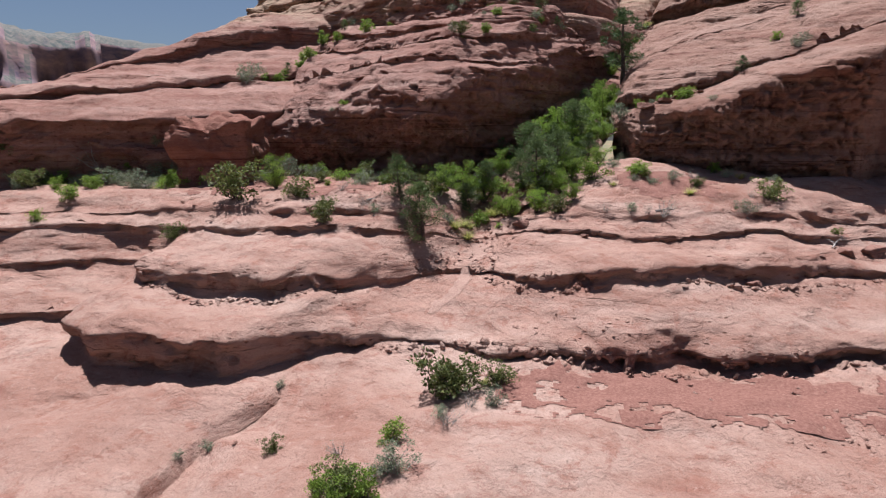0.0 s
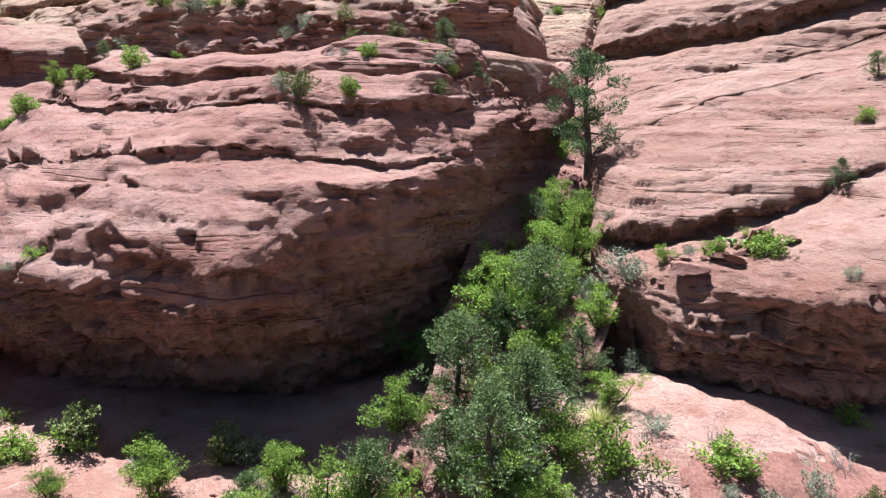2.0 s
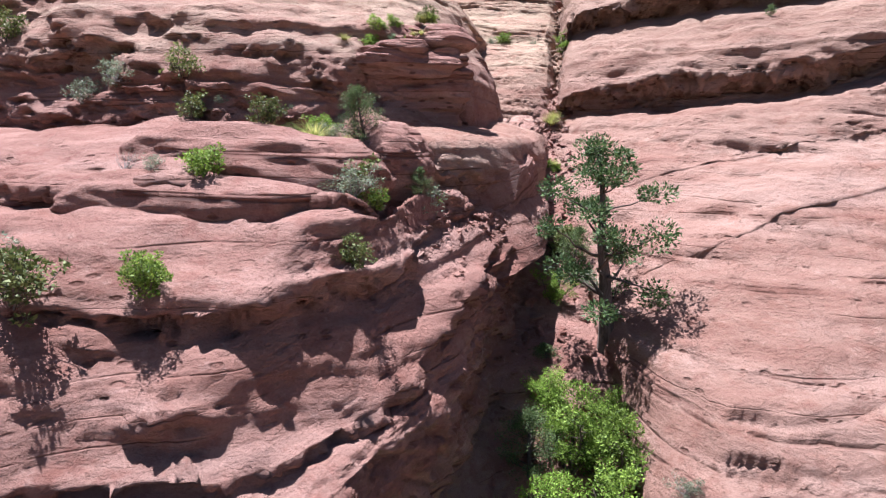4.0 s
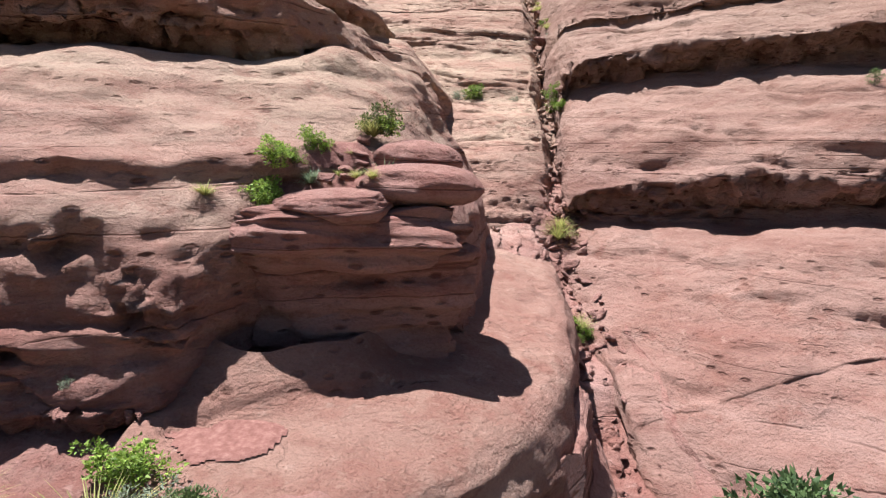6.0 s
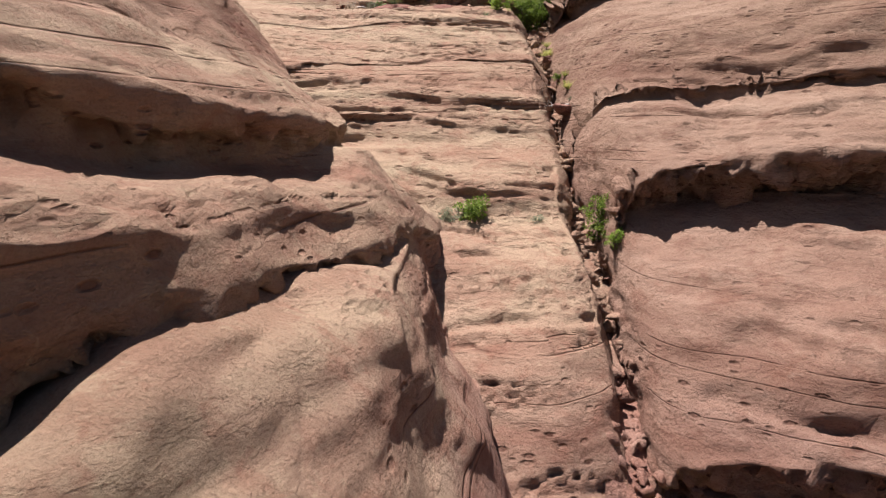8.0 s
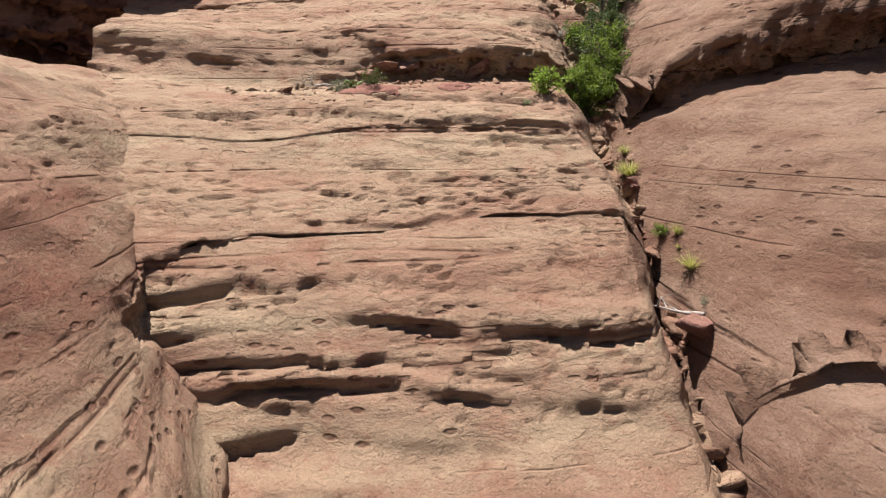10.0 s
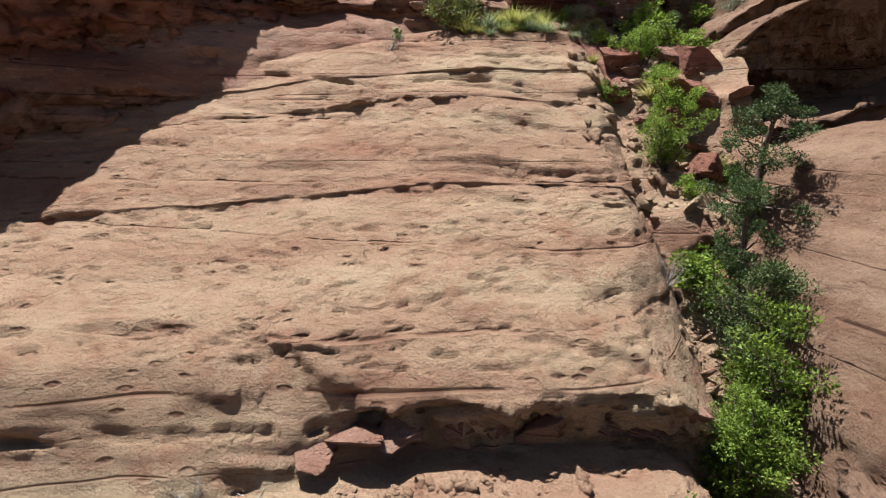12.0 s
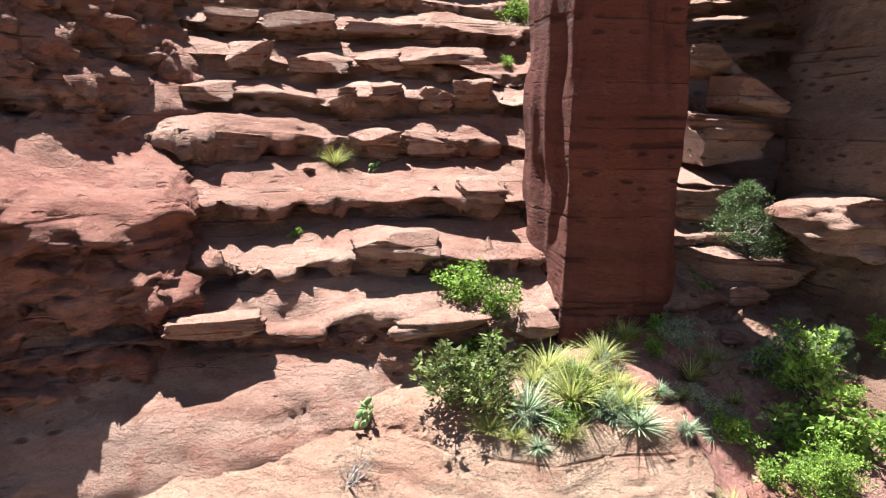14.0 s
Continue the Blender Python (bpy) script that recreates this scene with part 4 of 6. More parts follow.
# ---------------------------------------------------------------- plants
def leaf_material(name, dark, light, glow, rough=0.6):
    m, n, l, b = material(name, rough)
    geo, obj = n.new("ShaderNodeNewGeometry"), n.new("ShaderNodeObjectInfo")
    col = ramp(n, l, geo.outputs["Random Per Island"], [(0.0, dark), (0.75, light), (1.0, tuple(min(1, c * 1.35) for c in light))])
    hue = n.new("ShaderNodeHueSaturation")
    span = n.new("ShaderNodeMapRange")
    span.inputs[3].default_value, span.inputs[4].default_value = 0.75, 1.25
    l.new(obj.outputs["Random"], span.inputs[0])
    l.new(span.outputs[0], hue.inputs["Value"])
    l.new(col, hue.inputs["Color"])
    l.new(hue.outputs[0], b.inputs["Base Color"])
    tr, mix = n.new("ShaderNodeBsdfTranslucent"), n.new("ShaderNodeMixShader")
    l.new(hue.outputs[0], tr.inputs[0])
    mix.inputs[0].default_value = glow
    l.new(b.outputs[0], mix.inputs[1])
    l.new(tr.outputs[0], mix.inputs[2])
    l.new(mix.outputs[0], n["Material Output"].inputs[0])
    return m


def bark_material(name, dark, light):
    m, n, l, b = material(name, 0.9)
    t = tex(n, l, "ShaderNodeTexNoise", 9, (1, 1, 0.25), 7, 0.7).outputs["Fac"]
    l.new(ramp(n, l, t, [(0.35, dark), (0.65, light)]), b.inputs["Base Color"])
    bump = n.new("ShaderNodeBump")
    bump.inputs["Distance"].default_value = 0.03
    l.new(t, bump.inputs["Height"])
    l.new(bump.outputs[0], b.inputs["Normal"])
    return m


JUNIPER_LEAF = leaf_material("juniper_scales", (0.045, 0.075, 0.024), (0.135, 0.185, 0.065), 0.22)
OAK_LEAF = leaf_material("oak_leaves", (0.075, 0.125, 0.018), (0.24, 0.34, 0.055), 0.36)
SAGE_LEAF = leaf_material("sage_leaves", (0.10, 0.13, 0.08), (0.24, 0.27, 0.17), 0.2)
OLIVE_LEAF = leaf_material("manzanita_leaves", (0.06, 0.085, 0.02), (0.17, 0.19, 0.06), 0.25)
GRASS_LEAF = leaf_material("grass_blades", (0.16, 0.19, 0.04), (0.42, 0.40, 0.14), 0.35)
YUCCA_LEAF = leaf_material("yucca_blades", (0.13, 0.19, 0.10), (0.34, 0.40, 0.25), 0.2, 0.45)
PAD_SKIN = leaf_material("cactus_skin", (0.12, 0.18, 0.06), (0.20, 0.27, 0.10), 0.05)
PINE_LEAF = leaf_material("pine_needles", (0.03, 0.055, 0.02), (0.085, 0.13, 0.045), 0.2)
BARK = bark_material("bark", (0.05, 0.035, 0.028), (0.16, 0.12, 0.10))
DEADWOOD = bark_material("weathered_wood", (0.16, 0.13, 0.12), (0.46, 0.42, 0.39))


def tubes(paths, sides=6):
    """Tapered tubes: each path is a list of (point, radius)."""
    vs, fs, base = [], [], 0
    for path in paths:
        p = np.array([q for q, _ in path], float)
        r = np.array([q for _, q in path], float)
        t = np.gradient(p, axis=0)
        t /= np.linalg.norm(t, axis=1, keepdims=True) + 1e-9
        ref = np.where(np.abs(t[:, 2:3]) > 0.9, np.array([[1.0, 0, 0]]), np.array([[0, 0, 1.0]]))
        a = np.cross(t, ref)
        a /= np.linalg.norm(a, axis=1, keepdims=True) + 1e-9
        c = np.cross(t, a)
        th = np.arange(sides) * 2 * np.pi / sides
        ring = p[:, None] + r[:, None, None] * (a[:, None] * np.cos(th)[None, :, None] + c[:, None] * np.sin(th)[None, :, None])
        vs.append(ring.reshape(-1, 3))
        for i in range(len(p) - 1):
            for j in range(sides):
                k = (j + 1) % sides
                fs.append((base + i * sides + j, base + i * sides + k, base + (i + 1) * sides + k, base + (i + 1) * sides + j))
        base += len(p) * sides
    return np.concatenate(vs), fs


def branch(rng, start, way, length, radius, steps=6, wander=0.25, lift=0.1):
    p, d, path = np.array(start, float), np.array(way, float), []
    for i in range(steps + 1):
        path.append((p.copy(), max(radius * (1 - 0.85 * i / steps), 0.004)))
        d = d + rng.normal(0, wander, 3) + np.array((0, 0, lift))
        d /= np.linalg.norm(d)
        p = p + d * length / steps
    return path


def sprays(rng, centres, radii, per, size, shape, upward=0.3):
    """Leaves as small folded quads, strewn through clumps and pointing outwards."""
    c = np.repeat(np.array(centres, float), per, axis=0)
    r = np.repeat(np.array(radii, float), per)
    k = len(c)
    d = rng.normal(0, 1, (k, 3))
    d /= np.linalg.norm(d, axis=1, keepdims=True)
    p = c + d * (r * rng.uniform(0.25, 1.0, k) ** 0.6)[:, None] * np.array((1, 1, 0.8))
    out = d + rng.normal(0, 0.5, (k, 3)) + np.array((0, 0, upward))
    out /= np.linalg.norm(out, axis=1, keepdims=True)
    side = np.cross(out, rng.normal(0, 1, (k, 3)))
    side /= np.linalg.norm(side, axis=1, keepdims=True)
    ln = (size * rng.uniform(0.6, 1.3, k))[:, None]
    w = ln * shape
    v = np.stack([p - side * w, p + side * w, p + out * ln], 1)
    return v.reshape(-1, 3), np.arange(3 * k).reshape(k, 3)


def empty_thing(name, label, category):
    return tagged(new(name), label, category, {"tree": "trees of the gully and the ledges", "shrub": "shrubs among the rocks", "grass": "grass tufts on the ledges", "yucca": "yuccas on the ledges", "cactus": "prickly pears"}[category])


def tree(name, label, seed, height, leaf, bark, kind):
    """A trunk with limbs and an open crown of many small clumps."""
    rng = np.random.default_rng(seed)
    ob = empty_thing(name, label, "tree")
    paths, tips = [], []
    lean = rng.normal(0, 0.08, 2)
    if kind == "round":                                     # several stems from the ground
        for s in range(4):
            a = s * 1.6 + rng.uniform(0, 1)
            stem = branch(rng, (0, 0, -0.1), (0.55 * math.cos(a), 0.55 * math.sin(a), 1), height * rng.uniform(0.65, 0.85), 0.03 * height, 7, 0.16)
            paths.append(stem)
            for i in range(2, 8):
                for _ in range(2):
                    w = rng.normal(0, 1, 3)
                    w[2] = abs(w[2]) * 0.6
                    twig = branch(rng, stem[i][0], w / np.linalg.norm(w), height * rng.uniform(0.14, 0.26), stem[i][1] * 0.5, 4, 0.25)
                    paths.append(twig)
                    tips += [twig[2][0], twig[-1][0]]
        radius = 0.105 * height
    else:
        trunk = branch(rng, (0, 0, -0.1), (lean[0], lean[1], 1), height * 0.93, 0.035 * height, 10, 0.07, 0.2)
        paths.append(trunk)
        first = 1 if kind == "juniper" else 2
        for i in range(first, 11):
            up = i / 10
            for _ in range(5 if kind == "juniper" else 3):
                a = rng.uniform(0, 2 * math.pi)
                full = 0.40 * math.sin(math.pi * min(1, 0.25 + 0.75 * up)) + 0.06 if kind == "juniper" else 0.30 * (1 - up) ** 0.6 + 0.07
                reach = height * full * rng.uniform(0.55, 1.15)
                limb = branch(rng, trunk[i][0], (math.cos(a), math.sin(a), 0.3), reach, trunk[i][1] * 0.45, 6, 0.22, 0.08)
                paths.append(limb)
                tips += [limb[3][0], limb[4][0], limb[6][0], limb[5][0] + rng.normal(0, 0.05 * height, 3)] if kind == "juniper" else [limb[6][0], limb[5][0] + rng.normal(0, 0.02 * height, 3)]
        radius = (0.085 if kind == "juniper" else 0.062) * height
    tips = [t for t in tips if rng.random() > 0.12]
    v, f = tubes(paths[:1], 6) if kind != "round" else tubes(paths[:1], 5)
    w, g = tubes(paths[1:], 3)
    v, f = np.concatenate([v, w]), list(f) + [tuple(i + len(v) for i in q) for q in g]
    mesh_object("trunk", v, f, bark, ob, True)
    per = max(12, int({"round": 8000, "juniper": 8500, "pine": 9000}[kind] / len(tips)))
    v, f = sprays(rng, tips, radius * rng.uniform(0.6, 1.25, len(tips)), per, {"round": 0.025, "juniper": 0.0235, "pine": 0.0155}[kind] * height, {"round": 0.36, "juniper": 0.24, "pine": 0.30}[kind], 0.5)
    mesh_object("crown", v, f, leaf, ob)
    return ob


def shrub(name, label, seed, leaf, wood, leaves=1500, size=0.055, shape=0.33, spread=0.55, bare=0.1):
    """A bush one metre high: thin stems and a ragged crown."""
    rng = np.random.default_rng(seed)
    ob = empty_thing(name, label, "shrub")
    paths, tips = [], []
    for s in range(11):
        a = rng.uniform(0, 2 * math.pi)
        stem = branch(rng, rng.normal(0, 0.05, 3) * (1, 1, 0) - (0, 0, 0.05), (spread * math.cos(a), spread * math.sin(a), rng.uniform(0.5, 1.1)), rng.uniform(0.55, 0.95), 0.018, 6, 0.2)
        paths.append(stem)
        for i in (2, 3, 4, 5):
            w = rng.normal(0, 1, 3)
            twig = branch(rng, stem[i][0], w / np.linalg.norm(w), rng.uniform(0.12, 0.3), 0.007, 3, 0.3, 0.2)
            paths.append(twig)
            tips.append(twig[-1][0])
        tips.append(stem[-1][0])
    v, f = tubes(paths, 3)
    mesh_object("stem", v, f, wood, ob, True)
    tips = [t for t in tips if rng.random() > bare]
    if leaves:
        v, f = sprays(rng, tips, rng.uniform(0.07, 0.19, len(tips)), int(leaves / len(tips)), size, shape)
        mesh_object("foliage", v, f, leaf, ob)
    return ob


def blades(rng, count, length, width, spread, droop, segs=4):
    vs, fs, base = [], [], 0
    for _ in range(count):
        a, tilt = rng.uniform(0, 2 * math.pi), rng.uniform(0.05, 1) ** 0.7 * spread
        d = np.array((math.cos(a) * math.sin(tilt), math.sin(a) * math.sin(tilt), math.cos(tilt)))
        side = np.array((-math.sin(a), math.cos(a), 0))
        p, ln = np.array((d[0] * 0.05, d[1] * 0.05, -0.02)), length * rng.uniform(0.6, 1.15)
        for i in range(segs + 1):
            w = width * (1 - (i / segs) ** 1.6) + 0.0008
            vs += [p - side * w, p + side * w]
            d = d + np.array((math.cos(a) * 0.05, math.sin(a) * 0.05, -droop / segs))
            d /= np.linalg.norm(d)
            p = p + d * ln / segs
        for i in range(segs):
            fs.append((base + 2 * i, base + 2 * i + 1, base + 2 * i + 3, base + 2 * i + 2))
        base += 2 * segs + 2
    return vs, fs


def tuft(name, label, seed, leaf, count, length, width, spread, droop, category):
    rng = np.random.default_rng(seed)
    ob = empty_thing(name, label, category)
    v, f = blades(rng, count, length, width, spread, droop)
    mesh_object("foliage", v, f, leaf, ob)
    return ob


def cactus(seed):
    """Prickly pear: flat oval pads growing out of one another."""
    rng = np.random.default_rng(seed)
    ob = empty_thing("prickly_pear", "low green prickly pear cactus with flat pads", "cactus")
    th = np.linspace(0, 2 * np.pi, 15)[:-1]
    spots = [((rng.normal(0, 0.25), rng.normal(0, 0.2), -0.05), rng.normal(0, 0.4, 2)) for _ in range(9)]
    for (p, tilt) in list(spots):
        spots.append(((p[0] + tilt[0] * 0.3, p[1] + tilt[1] * 0.3, 0.28), tilt + rng.normal(0, 0.5, 2)))
    for p, tilt in spots:
        h, a = rng.uniform(0.3, 0.42), rng.uniform(0, math.pi)
        u = np.array((math.cos(a), math.sin(a), 0))
        up = np.array((tilt[0], tilt[1], 1.0))
        up /= np.linalg.norm(up)
        nrm = np.cross(u, up)
        rings = []
        for off, k in ((-0.03, 0.0), (-0.03, 0.75), (0, 1.0), (0.03, 0.75), (0.03, 0.0)):
            rings.append([np.array(p) + u * math.cos(t) * 0.36 * h * k + up * (h * 0.5 + math.sin(t) * 0.5 * h * k) + nrm * off for t in th])
        v = np.array(rings).reshape(-1, 3)
        f = [(i * 14 + j, i * 14 + (j + 1) % 14, (i + 1) * 14 + (j + 1) % 14, (i + 1) * 14 + j) for i in range(4) for j in range(14)]
        mesh_object("pad", v, f, PAD_SKIN, ob, True)
    return ob


# ---------------------------------------------------------------- stones
def stone_arrays(rng, seed, half, res=9, square=0.45, lump=0.14, layers=0.05, cuts=4):
    """A worn block: a rounded box with lumps and thin beds; half: its half sizes."""
    t = np.linspace(-1, 1, res)
    a, c = np.meshgrid(t, t, indexing="ij")
    o = np.ones_like(a)
    vs, fs, base = [], [], 0
    for sgn in (-1, 1):
        for ax in range(3):
            p = [a, c, o * sgn]
            p = np.stack([p[(i - ax) % 3] for i in range(3)], -1).reshape(-1, 3)
            vs.append(p)
            f = grid_faces(res, res)
            fs.append((f if sgn > 0 else f[:, ::-1]) + base)
            base += res * res
    v, f = np.concatenate(vs), np.concatenate(fs)
    v, where = np.unique(v.round(6), axis=0, return_inverse=True)
    f = where.reshape(-1)[f]
    nrm = v / np.linalg.norm(v, axis=1, keepdims=True)
    v = v * (1 - square) + nrm * square * 1.25
    s = seed * 7.3
    q = v * 1.3 + s
    k = 1 + lump * fbm(q[:, 0], q[:, 1], q[:, 2], 3, 60) + layers * vnoise(q[:, 2] * 5, q[:, 0] * 0.4, q[:, 1] * 0.4, 61)
    cut = rng.normal(0, 1, (cuts, 3))
    cut /= np.linalg.norm(cut, axis=1, keepdims=True)
    v = v * k[:, None]
    for w in cut:
        d = v @ w
        v = v - np.clip(d - (0.82 if cuts < 7 else 0.62), 0, None)[:, None] * w
    return v * np.array(half), f


def stone(name, label, seed, half, mat, m=Matrix(), category="rock", **kw):
    v, f = stone_arrays(np.random.default_rng(seed), seed, half, **kw)
    ob = mesh_object(name, v, f, mat, None, True)
    ob.matrix_basis = m
    return tagged(ob, label, category)


def strewn(name, label, spots, mat, seed):
    """Loose stones too small to pick apart, as one sheet of rubble."""
    rng = np.random.default_rng(seed)
    kinds = [stone_arrays(rng, seed + i, (1, 0.8, 0.55), res=4, square=0.12, lump=0.3, cuts=9) for i in range(6)]
    vs, fs, base = [], [], 0
    for p, s in spots:
        v, f = kinds[rng.integers(6)]
        turn = np.array(Euler(rng.uniform(0, 6, 3) * (0.15, 0.15, 1)).to_matrix())
        vs.append((v * s) @ turn.T + np.array(p))
        fs.append(f + base)
        base += len(v)
    if not vs:
        return None
    return tagged(mesh_object(name, np.concatenate(vs), np.concatenate(fs), mat), label, "rubble", kind="stuff")


bpy.context.view_layer.update()
GRAPH = bpy.context.evaluated_depsgraph_get()


def drop(x, y, z, above=0.9):
    """The ground under a place: cast down from a little above it."""
    hit, p, nrm, _, ob, _ = scene.ray_cast(GRAPH, Vector((x, y, z + above)), Vector((0, 0, -1)))
    return (p, nrm) if hit and p.z > z - 3 else (Vector((x, y, z)), Vector((0, 0, 1)))


def patch(name, label, x, y, z, rx, ry, mat, seed, lift=0.045, turn=0.0, res=34, bend=0.0, reach=0.7):
    """A thin sheet of loose soil or sand lying on the rock, with a ragged edge."""
    vs, keep, idx = [], {}, []
    for i in range(res):
        for j in range(res):
            u, w = -1 + 2 * i / (res - 1), -1 + 2 * j / (res - 1)
            a, c = u * rx + bend * math.sin(3.1 * w + seed), w * ry
            px, py = x + a * math.cos(turn) - c * math.sin(turn), y + a * math.sin(turn) + c * math.cos(turn)
            edge = 1 - math.hypot(u, w) + 0.35 * float(vnoise(np.array(px * 1.3), np.array(py * 1.3), np.array(seed * 1.0), seed)) + 0.2 * float(vnoise(np.array(px * 4.0), np.array(py * 4.0), np.array(seed * 1.0), seed + 1))
            if edge > 0.12:
                p, _ = drop(px, py, z, 1.4)
                if abs(p.z - z) > reach:
                    continue
                keep[i, j] = len(vs)
                vs.append((p.x, p.y, p.z + lift * min(1, edge * 2.5)))
    for (i, j), k in keep.items():
        if (i + 1, j) in keep and (i, j + 1) in keep and (i + 1, j + 1) in keep:
            idx.append((k, keep[i + 1, j], keep[i + 1, j + 1], keep[i, j + 1]))
    if idx:
        tagged(mesh_object(name, vs, idx, mat, None, True), label, "soil", kind="structure")


m, n, l, b = material("red_soil", 0.97)
g = tex(n, l, "ShaderNodeTexNoise", 9, (1, 1, 1), 10, 0.75).outputs["Fac"]
l.new(ramp(n, l, g, [(0.3, (0.13, 0.055, 0.042)), (0.5, (0.215, 0.10, 0.078)), (0.7, (0.31, 0.17, 0.135))]), b.inputs["Base Color"])
bump = n.new("ShaderNodeBump")
bump.inputs["Distance"].default_value = 0.05
l.new(g, bump.inputs["Height"])
l.new(bump.outputs[0], b.inputs["Normal"])
RED_SOIL = m
m, n, l, b = material("pale_sand", 0.97)
g = tex(n, l, "ShaderNodeTexNoise", 11, (1, 1, 1), 10, 0.75).outputs["Fac"]
l.new(ramp(n, l, g, [(0.3, (0.23, 0.13, 0.10)), (0.5, (0.33, 0.205, 0.165)), (0.7, (0.42, 0.29, 0.24))]), b.inputs["Base Color"])
bump = n.new("ShaderNodeBump")
bump.inputs["Distance"].default_value = 0.04
l.new(g, bump.inputs["Height"])
l.new(bump.outputs[0], b.inputs["Normal"])
PALE_SAND = m
BENCH_PLANTS = (
    ("D", -18.6, 29, 25.5, 0.8), ("O", -7.8, 13.7, 20.2, 0.92), ("B", -19.1, 30.1, 26.1, 0.85), ("B", -8.4, 13.6, 20.2, 0.93), ("S", -16.5, 30.8, 26, 0.7), ("O", -9.2, 13.5, 20.2, 0.63),
    ("J", -13.8, 31.2, 24.2, 3), ("D", -17.3, 30.8, 26.2, 0.94), ("D", -1.6, 34.7, 25.9, 1.4), ("S", -7.5, 15, 20.4, 0.98), ("D", -2.4, 34.8, 25.9, 0.65), ("J", -15.5, 32.1, 26.1, 2.5),
    ("G", -11.8, 32.8, 24.1, 0.67), ("D", -19.2, 31.7, 26.5, 1), ("D", -4.6, 34.9, 25.9, 0.59), ("S", -3.2, 35.1, 26, 0.59), ("B", -21.9, 31.3, 26.4, 1.6), ("G", -12.6, 33.1, 24.6, 0.85),
    ("S", 2.5, 36.9, 26.1, 1.2), ("S", -13.1, 33.4, 24.9, 0.69), ("D", -9.7, 15.5, 20.3, 0.78), ("G", -12.4, 33.9, 25.1, 0.97),
)
BENCH_PLANTS_B = (
    ("B", -7.3, 35.1, 25.7, 1.4), ("O", -11.7, 34.6, 25.2, 0.99), ("O", -8.6, 16.8, 20.4, 0.82), ("B", -12.3, 15.5, 20.2, 0.73), ("S", -15.3, 14.5, 19.8, 0.56), ("D", -7.2, 18.1, 20.5, 0.94),
    ("S", -19.1, 34, 26.6, 1.5), ("G", -11.2, 35.7, 25.4, 0.95), ("G", -10.5, 36, 25.5, 0.67), ("S", -14.9, 15.5, 19.9, 0.42), ("J", -14.6, 35.6, 26.3, 1.9), ("O", -13.3, 36.5, 25.9, 2.6),
    ("O", -17.9, 36.8, 26.7, 1.9), ("B", -8.5, 20.5, 20.5, 1.8), ("B", -6.4, 21.7, 20.5, 1.3), ("O", -27.4, 36.3, 26.7, 1.8), ("S", -14.8, 19.5, 20.3, 0.63), ("S", -21.1, 18.2, 20.5, 0.58),
    ("B", -18.3, 28.6, 25.5, 1.4), ("B", -27.7, 27.2, 23.9, 1.4), ("B", -25, 29.9, 26, 2.5), ("O", -36.6, 25.5, 25, 1.2),
)
BENCH_PLANTS_C = (
    ("O", -24.2, 32.4, 26.5, 1.9), ("O", -36.6, 27.8, 25.8, 1.1), ("O", -20.3, 36.1, 26.7, 1.8), ("O", -32.8, 31.9, 26.3, 1.1), ("S", -34.9, 32, 26.2, 1.7), ("O", -40.4, 29.9, 26, 1.3),
    ("O", -32.6, 33.9, 26.3, 1.6), ("S", -40.2, 32, 26.2, 1.6), ("S", -38.5, 32.8, 26.2, 1.8),
)
DOME_PLANTS = (
    ("O", -12.1, 49.6, 38.8, 0.53), ("G", -13.9, 57.2, 41.9, 0.31), ("B", -15.5, 51.7, 39.5, 0.45), ("B", -15.3, 52, 39.5, 0.36),
    ("G", -13.1, 51.9, 39.5, 0.16), ("B", -12.5, 52, 39.3, 0.8), ("G", -12.4, 58.7, 42.6, 0.21), ("G", -12.2, 58.7, 42.7, 0.15),
    ("G", -11.9, 58.7, 42.5, 0.16), ("C", -14.5, 52.4, 39.6, 0.34), ("Y", -11.3, 58.6, 42, 0.53), ("Y", -13.7, 52.9, 39.6, 0.45), ("O", -11.1, 52.5, 38.3, 0.96),
    ("O", -14.1, 54.4, 39.8, 0.65), ("B", -17.7, 54.6, 40.1, 1), ("S", -17.2, 55.2, 40.1, 0.29), ("S", -15.2, 55.4, 40, 0.25),
)
DOME_PLANTS_B = (
    ("Y", -17, 55.6, 40, 0.61), ("S", -16.4, 55.9, 39.9, 0.31), ("S", -17.9, 46.4, 36.8, 0.82), ("O", -15.3, 46.6, 36.9, 0.61), ("O", -12.2, 48.7, 36.8, 0.58), ("O", -15.5, 49.3, 38.1, 0.71),
    ("S", -16.5, 49.3, 38.3, 0.71), ("S", -12.5, 49.5, 38.4, 1), ("D", -17.2, 49.6, 38.3, 0.65), ("G", -16.1, 50.4, 39.2, 0.58), ("S", -11.3, 52.1, 38.5, 0.99), ("S", -14.5, 57.1, 40.4, 0.71),
    ("O", -28, 56, 39.8, 0.49), ("O", -13.2, 57.9, 40.4, 0.69), ("G", -17.1, 57.6, 40.3, 0.5), ("S", -19.6, 58.2, 40.5, 1.3), ("S", -22.3, 58.7, 40.6, 1.4), ("O", -24.2, 40.8, 31.7, 0.49),
    ("S", -26.6, 59.2, 41.4, 0.49), ("S", -25.2, 40.7, 30.7, 0.5), ("J", -14.8, 44.3, 27.6, 1.9), ("J", -13.7, 45, 27.9, 3),
)
